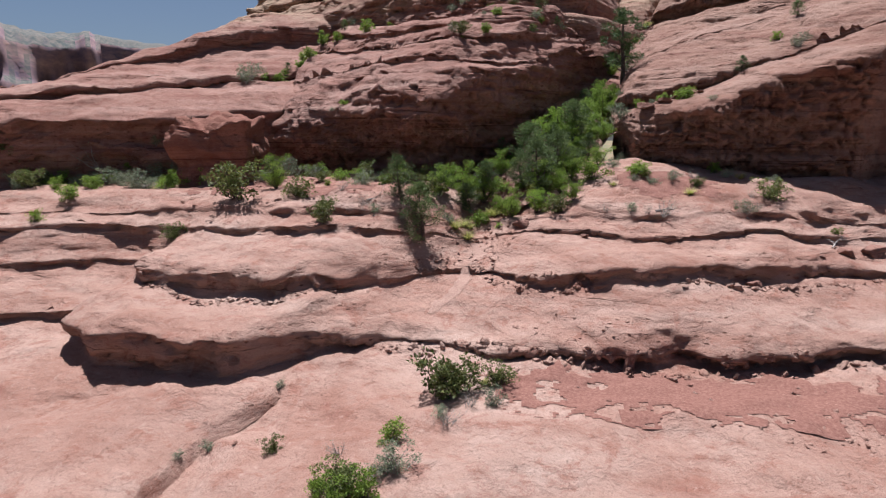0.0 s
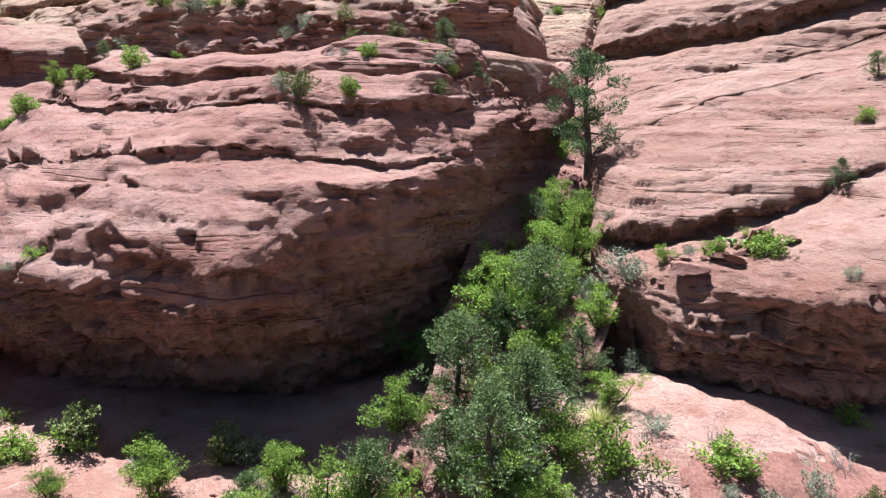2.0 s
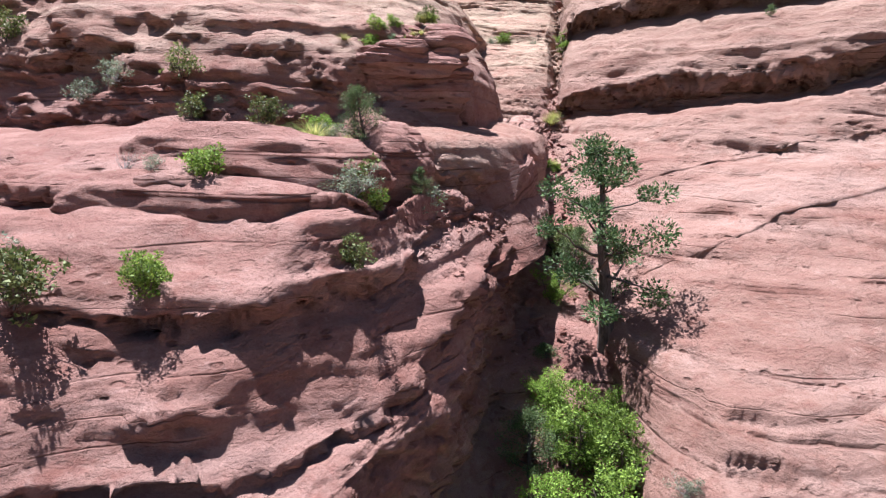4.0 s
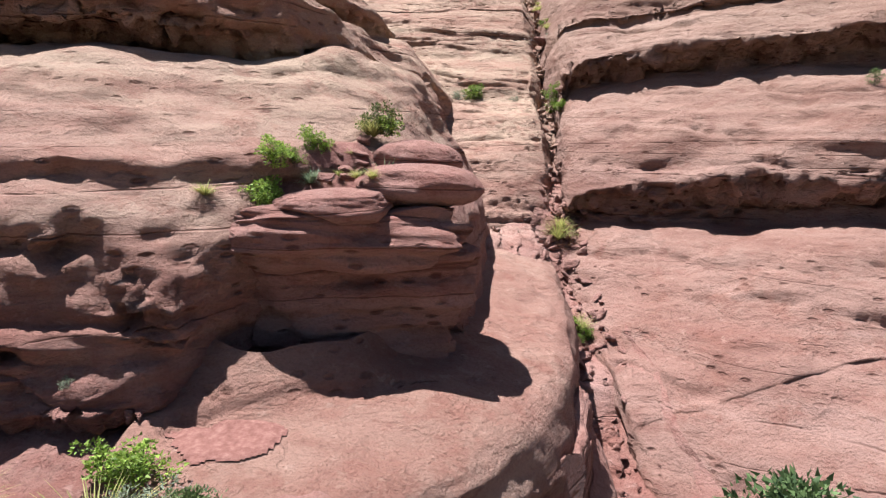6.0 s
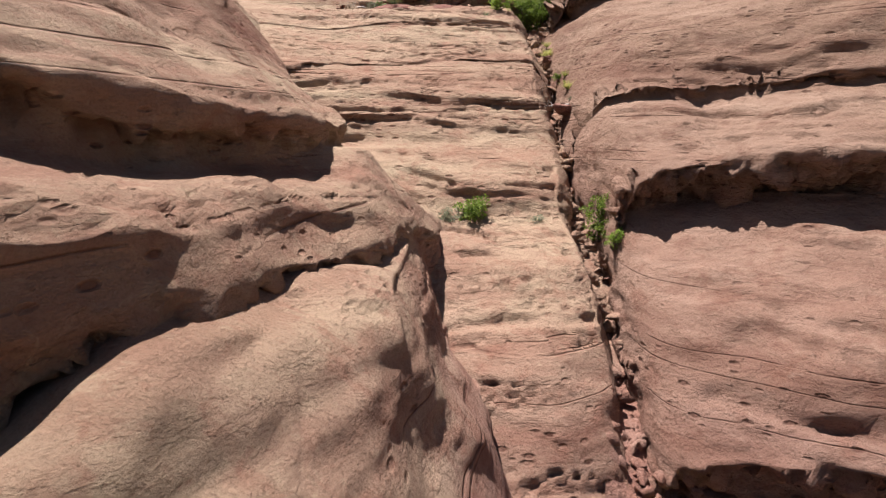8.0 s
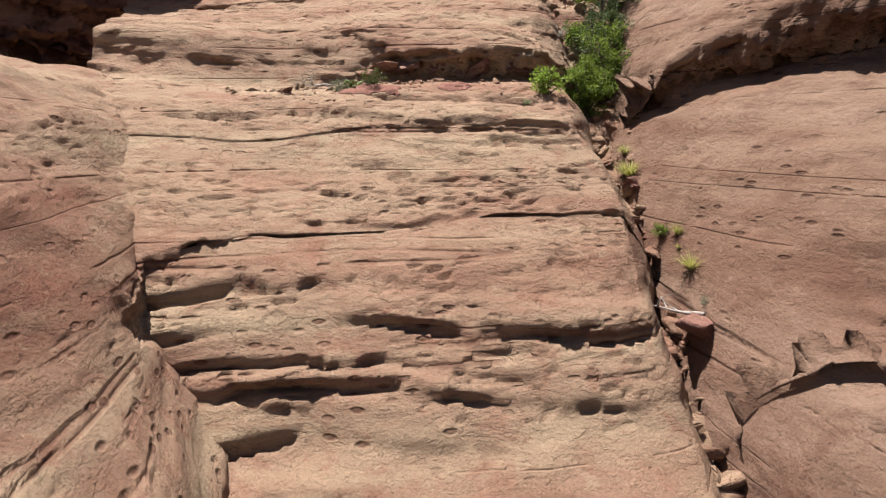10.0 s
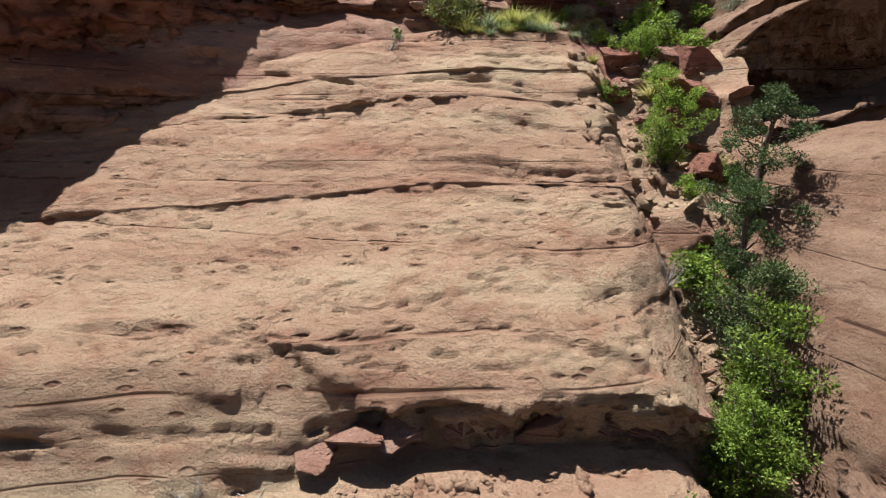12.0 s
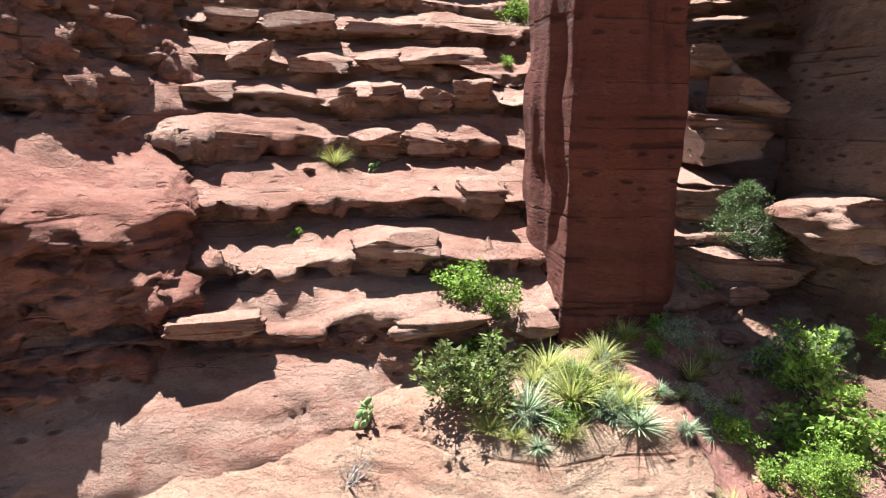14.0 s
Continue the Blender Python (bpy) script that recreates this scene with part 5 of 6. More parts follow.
DOME_PLANTS_C = (
    ("J", -34.4, 65.7, 42.7, 3.4), ("S", -38.5, 48.1, 34, 1.8), ("O", -37.8, 49.6, 34.5, 0.96), ("O", -36.7, 51.2, 35.4, 0.99), ("O", -35.2, 53.4, 36.9, 1.3), ("O", -30.2, 55.1, 39.4, 1.3),
    ("O", -33.3, 55.2, 38.3, 1.5), ("J", -45.7, 30.6, 27.4, 2.4), ("S", -44.8, 31.1, 26.6, 1.6), ("D", -41.1, 33.7, 26.7, 2.1), ("O", -39.3, 35.1, 26.9, 1.7), ("S", -37.6, 36.2, 28.1, 1.3),
)
GROVE_PLANTS = (
    ("S", -6.4, 46.1, 30, 1.1), ("B", 3.5, 38.4, 26.5, 1.5), ("S", -2.5, 38, 27.1, 0.95), ("S", -1.4, 38.5, 27.2, 1.1), ("G", -4.6, 37.9, 27.1, 0.58), ("O", -3.4, 38.8, 27.5, 0.99),
    ("O", -5.9, 38.8, 27.2, 1.6), ("O", -12.4, 37.4, 25.9, 2.5), ("J", -9.1, 38.2, 26.7, 5.1), ("S", 1.5, 41, 27.5, 0.52), ("O", -14.5, 37.4, 26.5, 2.5), ("S", -5, 40, 27.7, 1.1),
    ("J", -10.4, 39.2, 26.9, 4.1), ("O", -6, 41.1, 28, 2), ("O", -21.6, 38.3, 26.7, 1.5), ("S", -25.4, 38.8, 26.8, 1.3), ("S", -27.5, 38.6, 26.7, 1.6), ("O", -7.7, 43.5, 28.1, 2.9),
    ("J", -8.4, 44.8, 28.8, 3.9), ("O", -12.6, 45.3, 27.2, 2.4), ("O", -10, 46.4, 30.1, 1.9), ("O", -6.7, 50.2, 31.1, 2.7),
)
GROVE_PLANTS_B = (
    ("J", -8.6, 50.5, 31.5, 2.4), ("O", -7.8, 52.1, 32, 2.2), ("P", -6.2, 53.6, 33.2, 6.2),
)
GULLY_PLANTS = (
    ("S", -3.3, 80.8, 48.5, 0.33), ("P", -1.1, 92, 54.3, 3.1), ("G", -3.1, 81.7, 48.6, 0.52), ("S", -1.3, 100, 59, 0.59), ("G", -3, 82.4, 49.2, 0.2),
    ("G", -3.6, 100.8, 60.9, 0.79), ("G", -2.7, 85.6, 50.7, 0.7), ("O", -3, 83.1, 49.2, 0.32), ("J", 1.1, 101, 60.3, 1.4), ("J", 1.6, 101.2, 61, 1.2), ("O", -1.1, 94.1, 55.2, 0.6),
    ("S", -6.2, 55.7, 35.1, 0.69), ("O", -1.4, 95, 55.9, 2.3), ("G", -5.9, 67.8, 39.6, 1), ("O", -2.7, 45.1, 32.2, 0.67), ("O", -2.8, 85.2, 50.5, 0.27), ("Y", -6.4, 56.6, 34.5, 0.74),
    ("O", -4, 45.1, 31.8, 0.62), ("S", -3.3, 45.2, 32.1, 0.68), ("C", -1.8, 45.5, 32.6, 0.56), ("O", -6.2, 63.4, 37.6, 0.51),
)
GULLY_PLANTS_B = (
    ("G", -2.7, 85.9, 50.7, 0.64), ("S", 0.3, 103.7, 61.3, 0.64), ("S", -5.2, 45.2, 30.4, 1.1), ("G", -1.2, 46.2, 33.1, 0.59), ("O", -6.6, 63.8, 37.8, 0.46),
    ("O", -2, 97.3, 57.2, 0.64), ("O", -6.5, 58.6, 35.3, 1.5), ("G", -1.9, 98.7, 58.1, 0.55), ("O", -1.3, 99.7, 58.8, 0.58), ("S", -5.7, 48.3, 32.2, 0.76), ("S", -0.2, 99.7, 58.8, 0.73),
    ("O", 0.5, 100.3, 59.6, 1.5), ("O", 2.8, 107.7, 65.7, 0.63), ("O", 2.6, 100.9, 62.4, 0.73), ("O", -4.4, 73.7, 44.1, 0.47), ("O", -4.2, 75.2, 44.6, 1.2), ("G", -6.3, 63.7, 37.8, 0.72),
    ("O", -0.8, 96.3, 56.7, 1.8), ("S", 0.3, 104.3, 61.6, 1), ("J", 3.7, 66.9, 45.9, 0.84), ("O", -1, 98.9, 58.3, 0.78),
)
GULLY_PLANTS_C = (
    ("S", 0.4, 42.1, 32.4, 0.74), ("O", 0.9, 42, 27.7, 0.76), ("G", -5.7, 68.2, 39.9, 0.76), ("O", -4.3, 75, 44.3, 1.1), ("O", -1.3, 44.1, 32.4, 1), ("O", -2.6, 44.6, 32.1, 0.72),
    ("G", -2.9, 82.7, 48.9, 0.4), ("S", -5, 44.5, 30.5, 1.5), ("J", 2.1, 47.6, 34.9, 2.3), ("S", 5.5, 49.2, 36.1, 1), ("O", 4.4, 51.2, 36.5, 0.96), ("J", 5.8, 53.9, 38.2, 1.3),
    ("G", -2.5, 86.5, 50.9, 0.5),
)
SLAB_PLANTS = (
    ("O", -14.5, 63.3, 46.9, 0.19), ("Y", -4.7, 99.5, 60.4, 0.48), ("G", -4.2, 99.6, 60.4, 0.53), ("Y", -5.2, 99.9, 60.5, 0.45), ("D", -2.7, 92, 53.9, 0.82), ("Y", -4.7, 100.2, 60.5, 1.1),
    ("B", -5.5, 100.5, 60.6, 1.25), ("G", -4.4, 100.9, 60.6, 0.7), ("G", -3.6, 100.9, 60.6, 0.6), ("Y", -4.3, 99.9, 60.4, 0.8), ("S", -4.0, 100.6, 60.6, 0.7), ("O", -5.3, 101.4, 61.0, 1.1), ("Y", -3.3, 100.0, 60.3, 0.7), ("G", -3.0, 100.6, 60.5, 0.6), ("Y", -3.1, 100.2, 60.3, 0.86), ("C", -7.4, 100.7, 60.3, 0.57), ("Y", -5.2, 86.6, 52.2, 0.41), ("S", -10, 87.5, 52.5, 0.55), ("C", -9.7, 87.5, 52.4, 0.39),
    ("B", -9.2, 87.5, 52.5, 0.59), ("O", -4.6, 86.9, 52.4, 1.2), ("D", -10.9, 88.7, 52.7, 0.63), ("D", -7.6, 99.6, 59.8, 0.92), ("G", -3.9, 100.3, 60.5, 0.91), ("O", -3, 89.1, 52.2, 3.1),
    ("G", -3, 101.3, 60.8, 0.8), ("S", -8.4, 75.3, 44.9, 0.44), ("O", -7.8, 75.5, 44.9, 0.85), ("S", -6, 75.3, 44.9, 0.5),
)
TERRACE_PLANTS = (
    ("S", -1.6, 100.3, 59.4, 0.65), ("G", -1.9, 100.4, 59.8, 0.4), ("G", -4, 101.3, 60.8, 0.82), ("G", -0.9, 101.2, 60, 0.59), ("G", -2.7, 101.7, 60.8, 0.54), ("O", -5, 102.1, 61.5, 0.91),
    ("G", -2.2, 101.8, 60.8, 0.44), ("O", -1.7, 101.9, 60.9, 0.61), ("O", -5.5, 102.7, 62.1, 0.89), ("O", -8.7, 104.1, 62.5, 0.26), ("G", -7.9, 106, 64.4, 0.86), ("C", -7, 106, 64.4, 0.38),
    ("S", -7.8, 108.9, 65.9, 0.34), ("G", -10.4, 109.5, 65.6, 1), ("G", -1.4, 101, 60, 0.89), ("O", -3, 109.3, 67.1, 0.62), ("O", -2.2, 110.8, 67.9, 0.97),
)
PLANTS = BENCH_PLANTS + BENCH_PLANTS_B + BENCH_PLANTS_C + DOME_PLANTS + DOME_PLANTS_B + DOME_PLANTS_C + GROVE_PLANTS + GROVE_PLANTS_B + GULLY_PLANTS + GULLY_PLANTS_B + GULLY_PLANTS_C + SLAB_PLANTS + TERRACE_PLANTS
BENCH_ROCKS = (
    (-5.3, 32.9, 24.6, 0.5), (-5.5, 33.4, 24.9, 0.48), (-12.9, 32.7, 24.5, 0.37), (-11.4, 33.1, 24.4, 0.34), (-8.9, 33.8, 24.8, 0.85), (-12.2, 32.9, 24.1, 0.3),
    (-11, 33.5, 24.5, 0.27), (-11.9, 33.6, 24.6, 0.26), (-10.9, 34.3, 24.8, 0.27), (-14, 15.8, 20, 0.23), (-2.4, 21.5, 20.6, 0.3), (-1.6, 21.2, 20.6, 0.4),
    (0.2, 24.2, 20.7, 0.5), (4.4, 31.2, 22.8, 0.45), (2.7, 31.2, 23.8, 0.77), (4.3, 32.6, 23.2, 1.1),
    (5.5, 33.5, 23, 0.48), (5.7, 34.4, 24, 1.2), (-5.2, 30.4, 24.2, 0.27), (6.9, 35.7, 23.9, 1.2),
)
BENCH_ROCKS_B = (
    (8.2, 36.7, 24, 1.3),
)
DOME_ROCKS = (
    (-11.8, 50.2, 38.8, 0.23), (-11.3, 50.9, 38, 0.13), (-11.8, 51.1, 38.2, 0.15), (-11.7, 51.3, 38.4, 0.15), (-11.3, 51.3, 38, 0.17), (-11, 51.2, 37.9, 0.17),
    (-12.8, 54.9, 39.3, 0.33), (-10.7, 51.7, 37.8, 0.13), (-6.7, 67.9, 40.4, 0.6),
)
GULLY_ROCKS = (
    (-3.5, 80.5, 47.8, 1), (-3.1, 82.1, 48.6, 0.24), (-0.1, 100.2, 59.1, 1.3), (-3.6, 80.1, 47.2, 0.82), (-3.5, 80.7, 48.1, 0.9), (-3.6, 43.8, 31.4, 1.2),
    (-0.1, 101.9, 60.5, 1.1), (-2.5, 44.2, 31.9, 1.4), (-1.9, 44.2, 32.3, 1), (-2.9, 84.3, 49.9, 0.35), (-5.9, 67.2, 39.1, 0.59), (-0.1, 102.4, 60.7, 0.7),
    (-2.9, 44.4, 31.9, 0.71), (-3.9, 44.5, 31.7, 0.6), (-4.5, 44.5, 31.4, 0.84), (-1.7, 45, 32.5, 0.6), (-6.2, 67.8, 39.6, 0.55), (-2.8, 85, 50.2, 0.73),
    (0.9, 95.9, 58, 1.6), (2.2, 104, 63, 0.78), (-5.5, 69.2, 40.6, 0.53), (-6.2, 63.2, 37.6, 0.33),
)
GULLY_ROCKS_B = (
    (-1.2, 97.8, 57.7, 0.82), (0.6, 97.7, 58.3, 0.96), (-0.7, 98.2, 58, 0.64), (-6.2, 64, 37.8, 0.31), (-6.1, 64.2, 38.4, 0.28), (-1.3, 98.5, 58, 0.43),
    (0.3, 98.5, 58.3, 2.2), (-1.4, 99.1, 58.4, 0.59), (-2.8, 85.3, 50.4, 0.67), (-5.9, 65.1, 38.6, 0.27), (0.7, 99.8, 59.5, 0.77), (-5.9, 65.8, 39.1, 0.25),
    (-1.1, 100.2, 59.1, 0.55), (-6.7, 61.7, 36.9, 0.34), (-6.7, 62.2, 37.2, 0.32), (-0.2, 101.1, 59.9, 0.98), (-6.5, 63.1, 37.5, 0.33), (-4.3, 74.4, 43.5, 0.96),
    (-6.3, 64.1, 37.9, 0.26), (-4.2, 75.5, 44, 0.55), (-3.6, 80.6, 47.4, 0.71),
)
SLAB_ROCKS = (
    (-11.3, 87.3, 52.4, 0.64), (-11.5, 87.5, 52.4, 0.65),
)
TERRACE_ROCKS = (
    (-1, 101.8, 60.6, 0.56), (-0.7, 102.9, 61.5, 0.6), (-8.5, 105.5, 64.3, 0.64), (-9, 106.1, 64.5, 0.79), (-8.4, 108, 64.8, 0.45),
)
BLOCK_ROCKS = (
    (-0.5, 95.9, 57.6, 1.7), (-1.3, 96.6, 57.4, 1.0), (-1.0, 98.1, 58.6, 1.2), (-0.9, 94.6, 56.6, 0.9), (-0.2, 96.9, 58.2, 1.1), (-0.6, 99.4, 59.4, 0.8),
    (-3.6, 44.6, 31.0, 1.1), (-2.6, 44.9, 31.5, 1.5), (-1.6, 44.6, 31.9, 1.6), (-1.0, 45.6, 32.2, 1.2), (-2.2, 43.8, 31.4, 1.2), (-3.2, 45.6, 31.4, 0.9), (-0.4, 44.6, 32.2, 1.3), (-4.3, 44.2, 30.9, 0.8),
)
ROCKS = BENCH_ROCKS + BLOCK_ROCKS + BENCH_ROCKS_B + DOME_ROCKS + GULLY_ROCKS + GULLY_ROCKS_B + SLAB_ROCKS + TERRACE_ROCKS
MORE_PLANTS = (
    ("B", -17.2, 45.9, 37.1, 1.1), ("O", -15.4, 46.4, 37.2, 0.8), ("B", -12.3, 48.1, 37.1, 0.75), ("B", -12.4, 50.1, 38.7, 1.1), ("S", -20.7, 56.0, 40.4, 1.4), ("S", -21.8, 56.2, 40.4, 1.3), ("B", -18.3, 55.5, 40.5, 1.2),
    ("J", -29.3, 59.6, 42.7, 2.8), ("O", -27.2, 59.2, 42.7, 1.4), ("S", -28.2, 59.2, 42.6, 1.2), ("B", -25.6, 58.6, 42.4, 1.1), ("O", -31.5, 60.6, 42.9, 1.5), ("B", -14.8, 53.2, 39.6, 0.55), ("J", -11.2, 51.6, 38.4, 1.6), ("B", -7.0, 57.8, 35.7, 1.3), ("G", -15.6, 53.9, 39.7, 0.6),
    ("B", -8.9, 14.2, 20.2, 1.1), ("S", -8.0, 14.6, 20.3, 1.0), ("O", -8.3, 13.2, 20.1, 1.0), ("B", -7.6, 20.9, 20.5, 1.4), ("D", -6.9, 19.6, 20.5, 0.9), ("S", -7.6, 18.6, 20.5, 0.8), ("S", -6.2, 20.2, 20.5, 0.7), ("G", -7.0, 21.6, 20.5, 0.5),
    ("T", -0.4, 98.6, 59.2, 1.8), ("O", 1.4, 99.4, 59.6, 1.2), ("O", 0.1, 99.4, 59.2, 1.3), 
    ("T", -2.0, 89.9, 52.5, 3.3), ("T", -2.6, 89.2, 52.3, 2.6), ("J", -1.7, 90.6, 52.6, 3.0), ("P", -0.4, 93.2, 55.0, 3.2),
    ("J", -10.8, 45.2, 28.8, 3.6), ("T", -10.0, 46.2, 29.5, 3.2), ("T", -9.4, 44.6, 29.0, 3.4), ("T", -8.8, 47.2, 30.0, 3.2), ("T", -8.2, 49.0, 31.0, 2.8), ("T", -7.6, 50.6, 31.4, 2.6), ("J", -8.4, 45.6, 29.4, 3.2),
    ("T", -7.6, 37.6, 27.0, 2.6), ("T", -8.6, 35.8, 26.2, 2.4), ("T", -9.9, 35.0, 25.6, 2.2), ("T", -7.4, 39.2, 27.6, 3.0), ("T", -6.6, 36.4, 26.6, 1.8), ("J", -12.6, 35.6, 25.8, 2.4), ("T", -14.4, 35.2, 26.2, 2.2), ("T", -7.6, 43.0, 28.6, 3.4), ("T", -8.8, 38.6, 27.0, 3.0),
    ("Y", -14.0, 53.2, 39.8, 0.6), ("G", -14.1, 53.5, 39.8, 1.3), ("S", -13.6, 53.6, 39.8, 1.0), ("J", -12.9, 52.3, 39.4, 1.1),
    ("J", 3.3, 98.8, 60.7, 1.7), ("O", 3.9, 97.6, 61.0, 1.0), ("S", 2.9, 99.8, 60.6, 0.9), ("O", 4.4, 99.2, 61.2, 1.3), ("S", 3.0, 96.4, 60.7, 0.7),
    ("J", -12.4, 37.6, 26.2, 3.2), ("J", -8.2, 40.2, 27.6, 4.2), ("J", -6.8, 42.2, 28.2, 3.6), ("J", -10.6, 41.5, 27.3, 4.0), ("O", -8.6, 41.8, 27.8, 2.6), ("O", -6.2, 44.4, 29.3, 2.6),
    ("J", -9.4, 44.2, 28.4, 3.4), ("O", -7.2, 46.6, 29.6, 2.8), ("O", -7.0, 48.6, 30.6, 2.8), ("O", -6.4, 51.6, 31.8, 2.2), ("J", -8.0, 53.4, 32.6, 3.0), ("O", -11.0, 36.2, 25.6, 1.9),
    ("O", -12.2, 40.4, 26.8, 2.2), ("J", -11.6, 43.2, 27.4, 2.6), ("O", -9.8, 39.6, 27.0, 2.2), ("J", -6.6, 57.0, 34.8, 2.2), ("O", -7.4, 55.6, 34.0, 1.8), ("S", -5.4, 46.8, 30.2, 1.4),
)

# ---------------------------------------------------------------- rocks that stand apart
# the block with its capstones, standing in front of the cliff
stone("sandstone_block", "big shaded red sandstone block under capstones", 3, (1.65, 1.25, 1.3), ROCK_RED, pose(-11.95, 58.45, 41.0, 0, 0, 6), res=46, square=0.26, lump=0.2, layers=0.12, cuts=0)
stone("rock_shelf", "thick overhanging sandstone shelf with a rounded lip", 5, (1.75, 1.05, 0.42), ROCK_RED, pose(-12.15, 57.9, 41.9, 3, 2, 4), res=40, square=0.6, lump=0.16, layers=0.06, cuts=0)
stone("capstone", "flat rounded sandstone capstone with a crack", 8, (0.75, 0.55, 0.24), ROCK_TAN, pose(-12.1, 57.4, 42.36, 2, -2, 6), res=30, square=0.75, cuts=1, lump=0.07, layers=0.01)
stone("capstone", "long rounded sandstone capstone", 11, (0.85, 0.7, 0.30), ROCK_TAN, pose(-10.75, 58.15, 42.62, 0, 2, -6), res=30, square=0.8, cuts=1, lump=0.06, layers=0.01)
stone("capstone", "small domed sandstone capstone on another", 14, (0.66, 0.6, 0.28), ROCK_TAN, pose(-10.75, 59.0, 43.0, 0, 3, -8), res=30, square=0.85, cuts=1, lump=0.05, layers=0.01)
stone("soil_shelf", "sloping shelf of red soil and sand behind capstones", 19, (1.35, 1.25, 0.42), RED_SOIL, pose(-12.05, 58.45, 42.34, 29, 0, 4), res=34, square=0.35, lump=0.14, layers=0.0, cuts=0)
for k, (x, y, half, turn) in enumerate(((-11.75, 58.75, (0.22, 0.16, 0.07), 20), (-11.65, 59.1, (0.17, 0.14, 0.1), -30), (-11.95, 58.35, (0.2, 0.15, 0.06), 50), (-11.9, 58.0, (0.16, 0.12, 0.07), 5), (-12.35, 58.65, (0.15, 0.13, 0.1), 80), (-12.25, 57.9, (0.2, 0.14, 0.05), -12), (-11.7, 58.5, (0.15, 0.1, 0.06), 35), (-12.05, 58.6, (0.13, 0.1, 0.05), 65))):
    z = max(drop(x, y, 42.8)[0].z, 42.8 + 0.6 * (y - 58.2))
    tagged(stone("flat_stone", "small flat piece of pale sandstone on red soil", 640 + k, [0.7 * v for v in half], ROCK_TAN, pose(x, y, z - 0.01, 24, 4, turn), res=9, square=0.2, lump=0.14, layers=0.05, cuts=4), group="flat stones on the soil shelf")
stone("sandstone_pillar", "crumbling column of layered red sandstone", 17, (0.5, 0.8, 1.35), ROCK_RED, pose(-10.75, 59.3, 41.1, 0, 0, 10), res=40, square=0.25, lump=0.18, layers=0.14)
for x, y, z, half, turn, seed in ((-14.9, 51.1, 38.85, (2.5, 1.35, 0.9), -5, 31), (-12.05, 52.8, 38.75, (0.95, 1.1, 1.0), 6, 33), (-15.6, 49.5, 38.1, (2.6, 1.0, 0.7), -5, 39)):
    stone("rock_lobe", "smooth rounded lobe of pink sandstone on the dome", seed, half, ROCK_RED, pose(x, y, z, 0, 2, turn), res=36, square=0.85, lump=0.12, layers=0.02, cuts=0)
# fluted rib of rock that runs down beside the ramp
stone("rock_rib", "fluted rib of pink sandstone beside a gully", 41, (0.5, 2.3, 1.7), ROCK_RED, pose(-8.75, 56.7, 36.9, 14, 0, -19), res=44, square=0.35, lump=0.22, layers=0.08, cuts=2)
# tall fin at the head of the gully, its deep shade darkened into the rock colour
stone("sandstone_fin", "tall smooth dark red sandstone fin in shade", 21, (1.2, 1.45, 5.4), ROCK_SHADED, pose(-2.35, 103.5, 64.3, 1.5, 0, -2), res=80, square=0.24, lump=0.16, layers=0.05, cuts=0)
# broken blocks in the undercut of the slab
rng = np.random.default_rng(79)
for k in range(4, 13):
    x = -12.2 + 0.7 * k + rng.uniform(-0.15, 0.15)
    tagged(stone("undercut_block", "jagged red sandstone block wedged under a ledge", 660 + k, (rng.uniform(0.3, 0.5), rng.uniform(0.3, 0.45), rng.uniform(0.16, 0.3)), ROCK_FACE, pose(x, 89.2 + rng.uniform(-0.12, 0.25), 53.08 + rng.uniform(-0.1, 0.2), rng.uniform(-12, 12), rng.uniform(-14, 14), rng.uniform(-35, 35)), res=12, square=0.1, lump=0.28, layers=0.14, cuts=8), group="blocks under the slab's ledge")
# a stack of big blocks between the fin and the cliff
for k, (x, y, z, half, turn) in enumerate(((0.9, 105.3, 63.3, (1.25, 1.1, 0.8), 4), (1.3, 105.4, 64.8, (1.0, 0.95, 0.6), -9), (1.6, 105.0, 65.75, (0.85, 0.8, 0.42), 6), (1.0, 105.7, 66.6, (0.75, 0.8, 0.4), -4), (2.3, 102.4, 63.2, (0.9, 0.9, 0.6), 12), (0.8, 103.6, 61.85, (1.3, 0.9, 0.5), -6))):
    tagged(stone("cliff_block", "massive weathered sandstone block in a stack", 620 + k, half, ROCK_STEP, pose(x, y, z, 3, 2, turn), res=22, square=0.25, lump=0.22, layers=0.12, cuts=5), group="stacked blocks at the gully head")
# large fallen blocks in the upper gully
for k, (x, y, z, half, turn) in enumerate(((0.15, 97.0, 58.45, (1.0, 0.8, 0.55), 14), (-0.75, 96.3, 57.75, (0.42, 0.4, 0.36), 40), (-1.15, 98.7, 59.5, (0.62, 0.5, 0.42), -10), (0.9, 98.2, 59.3, (0.8, 0.7, 0.5), 25), (-0.35, 95.0, 56.6, (0.6, 0.5, 0.4), -25), (-1.55, 97.4, 58.4, (0.36, 0.3, 0.25), 55))):
    tagged(stone("fallen_block", "large dark red angular block fallen into a gully", 680 + k, half, ROCK_DEEP, pose(x, y, z, 5, -4, turn), res=20, square=0.2, lump=0.22, layers=0.08, cuts=7), group="fallen blocks in the upper gully")
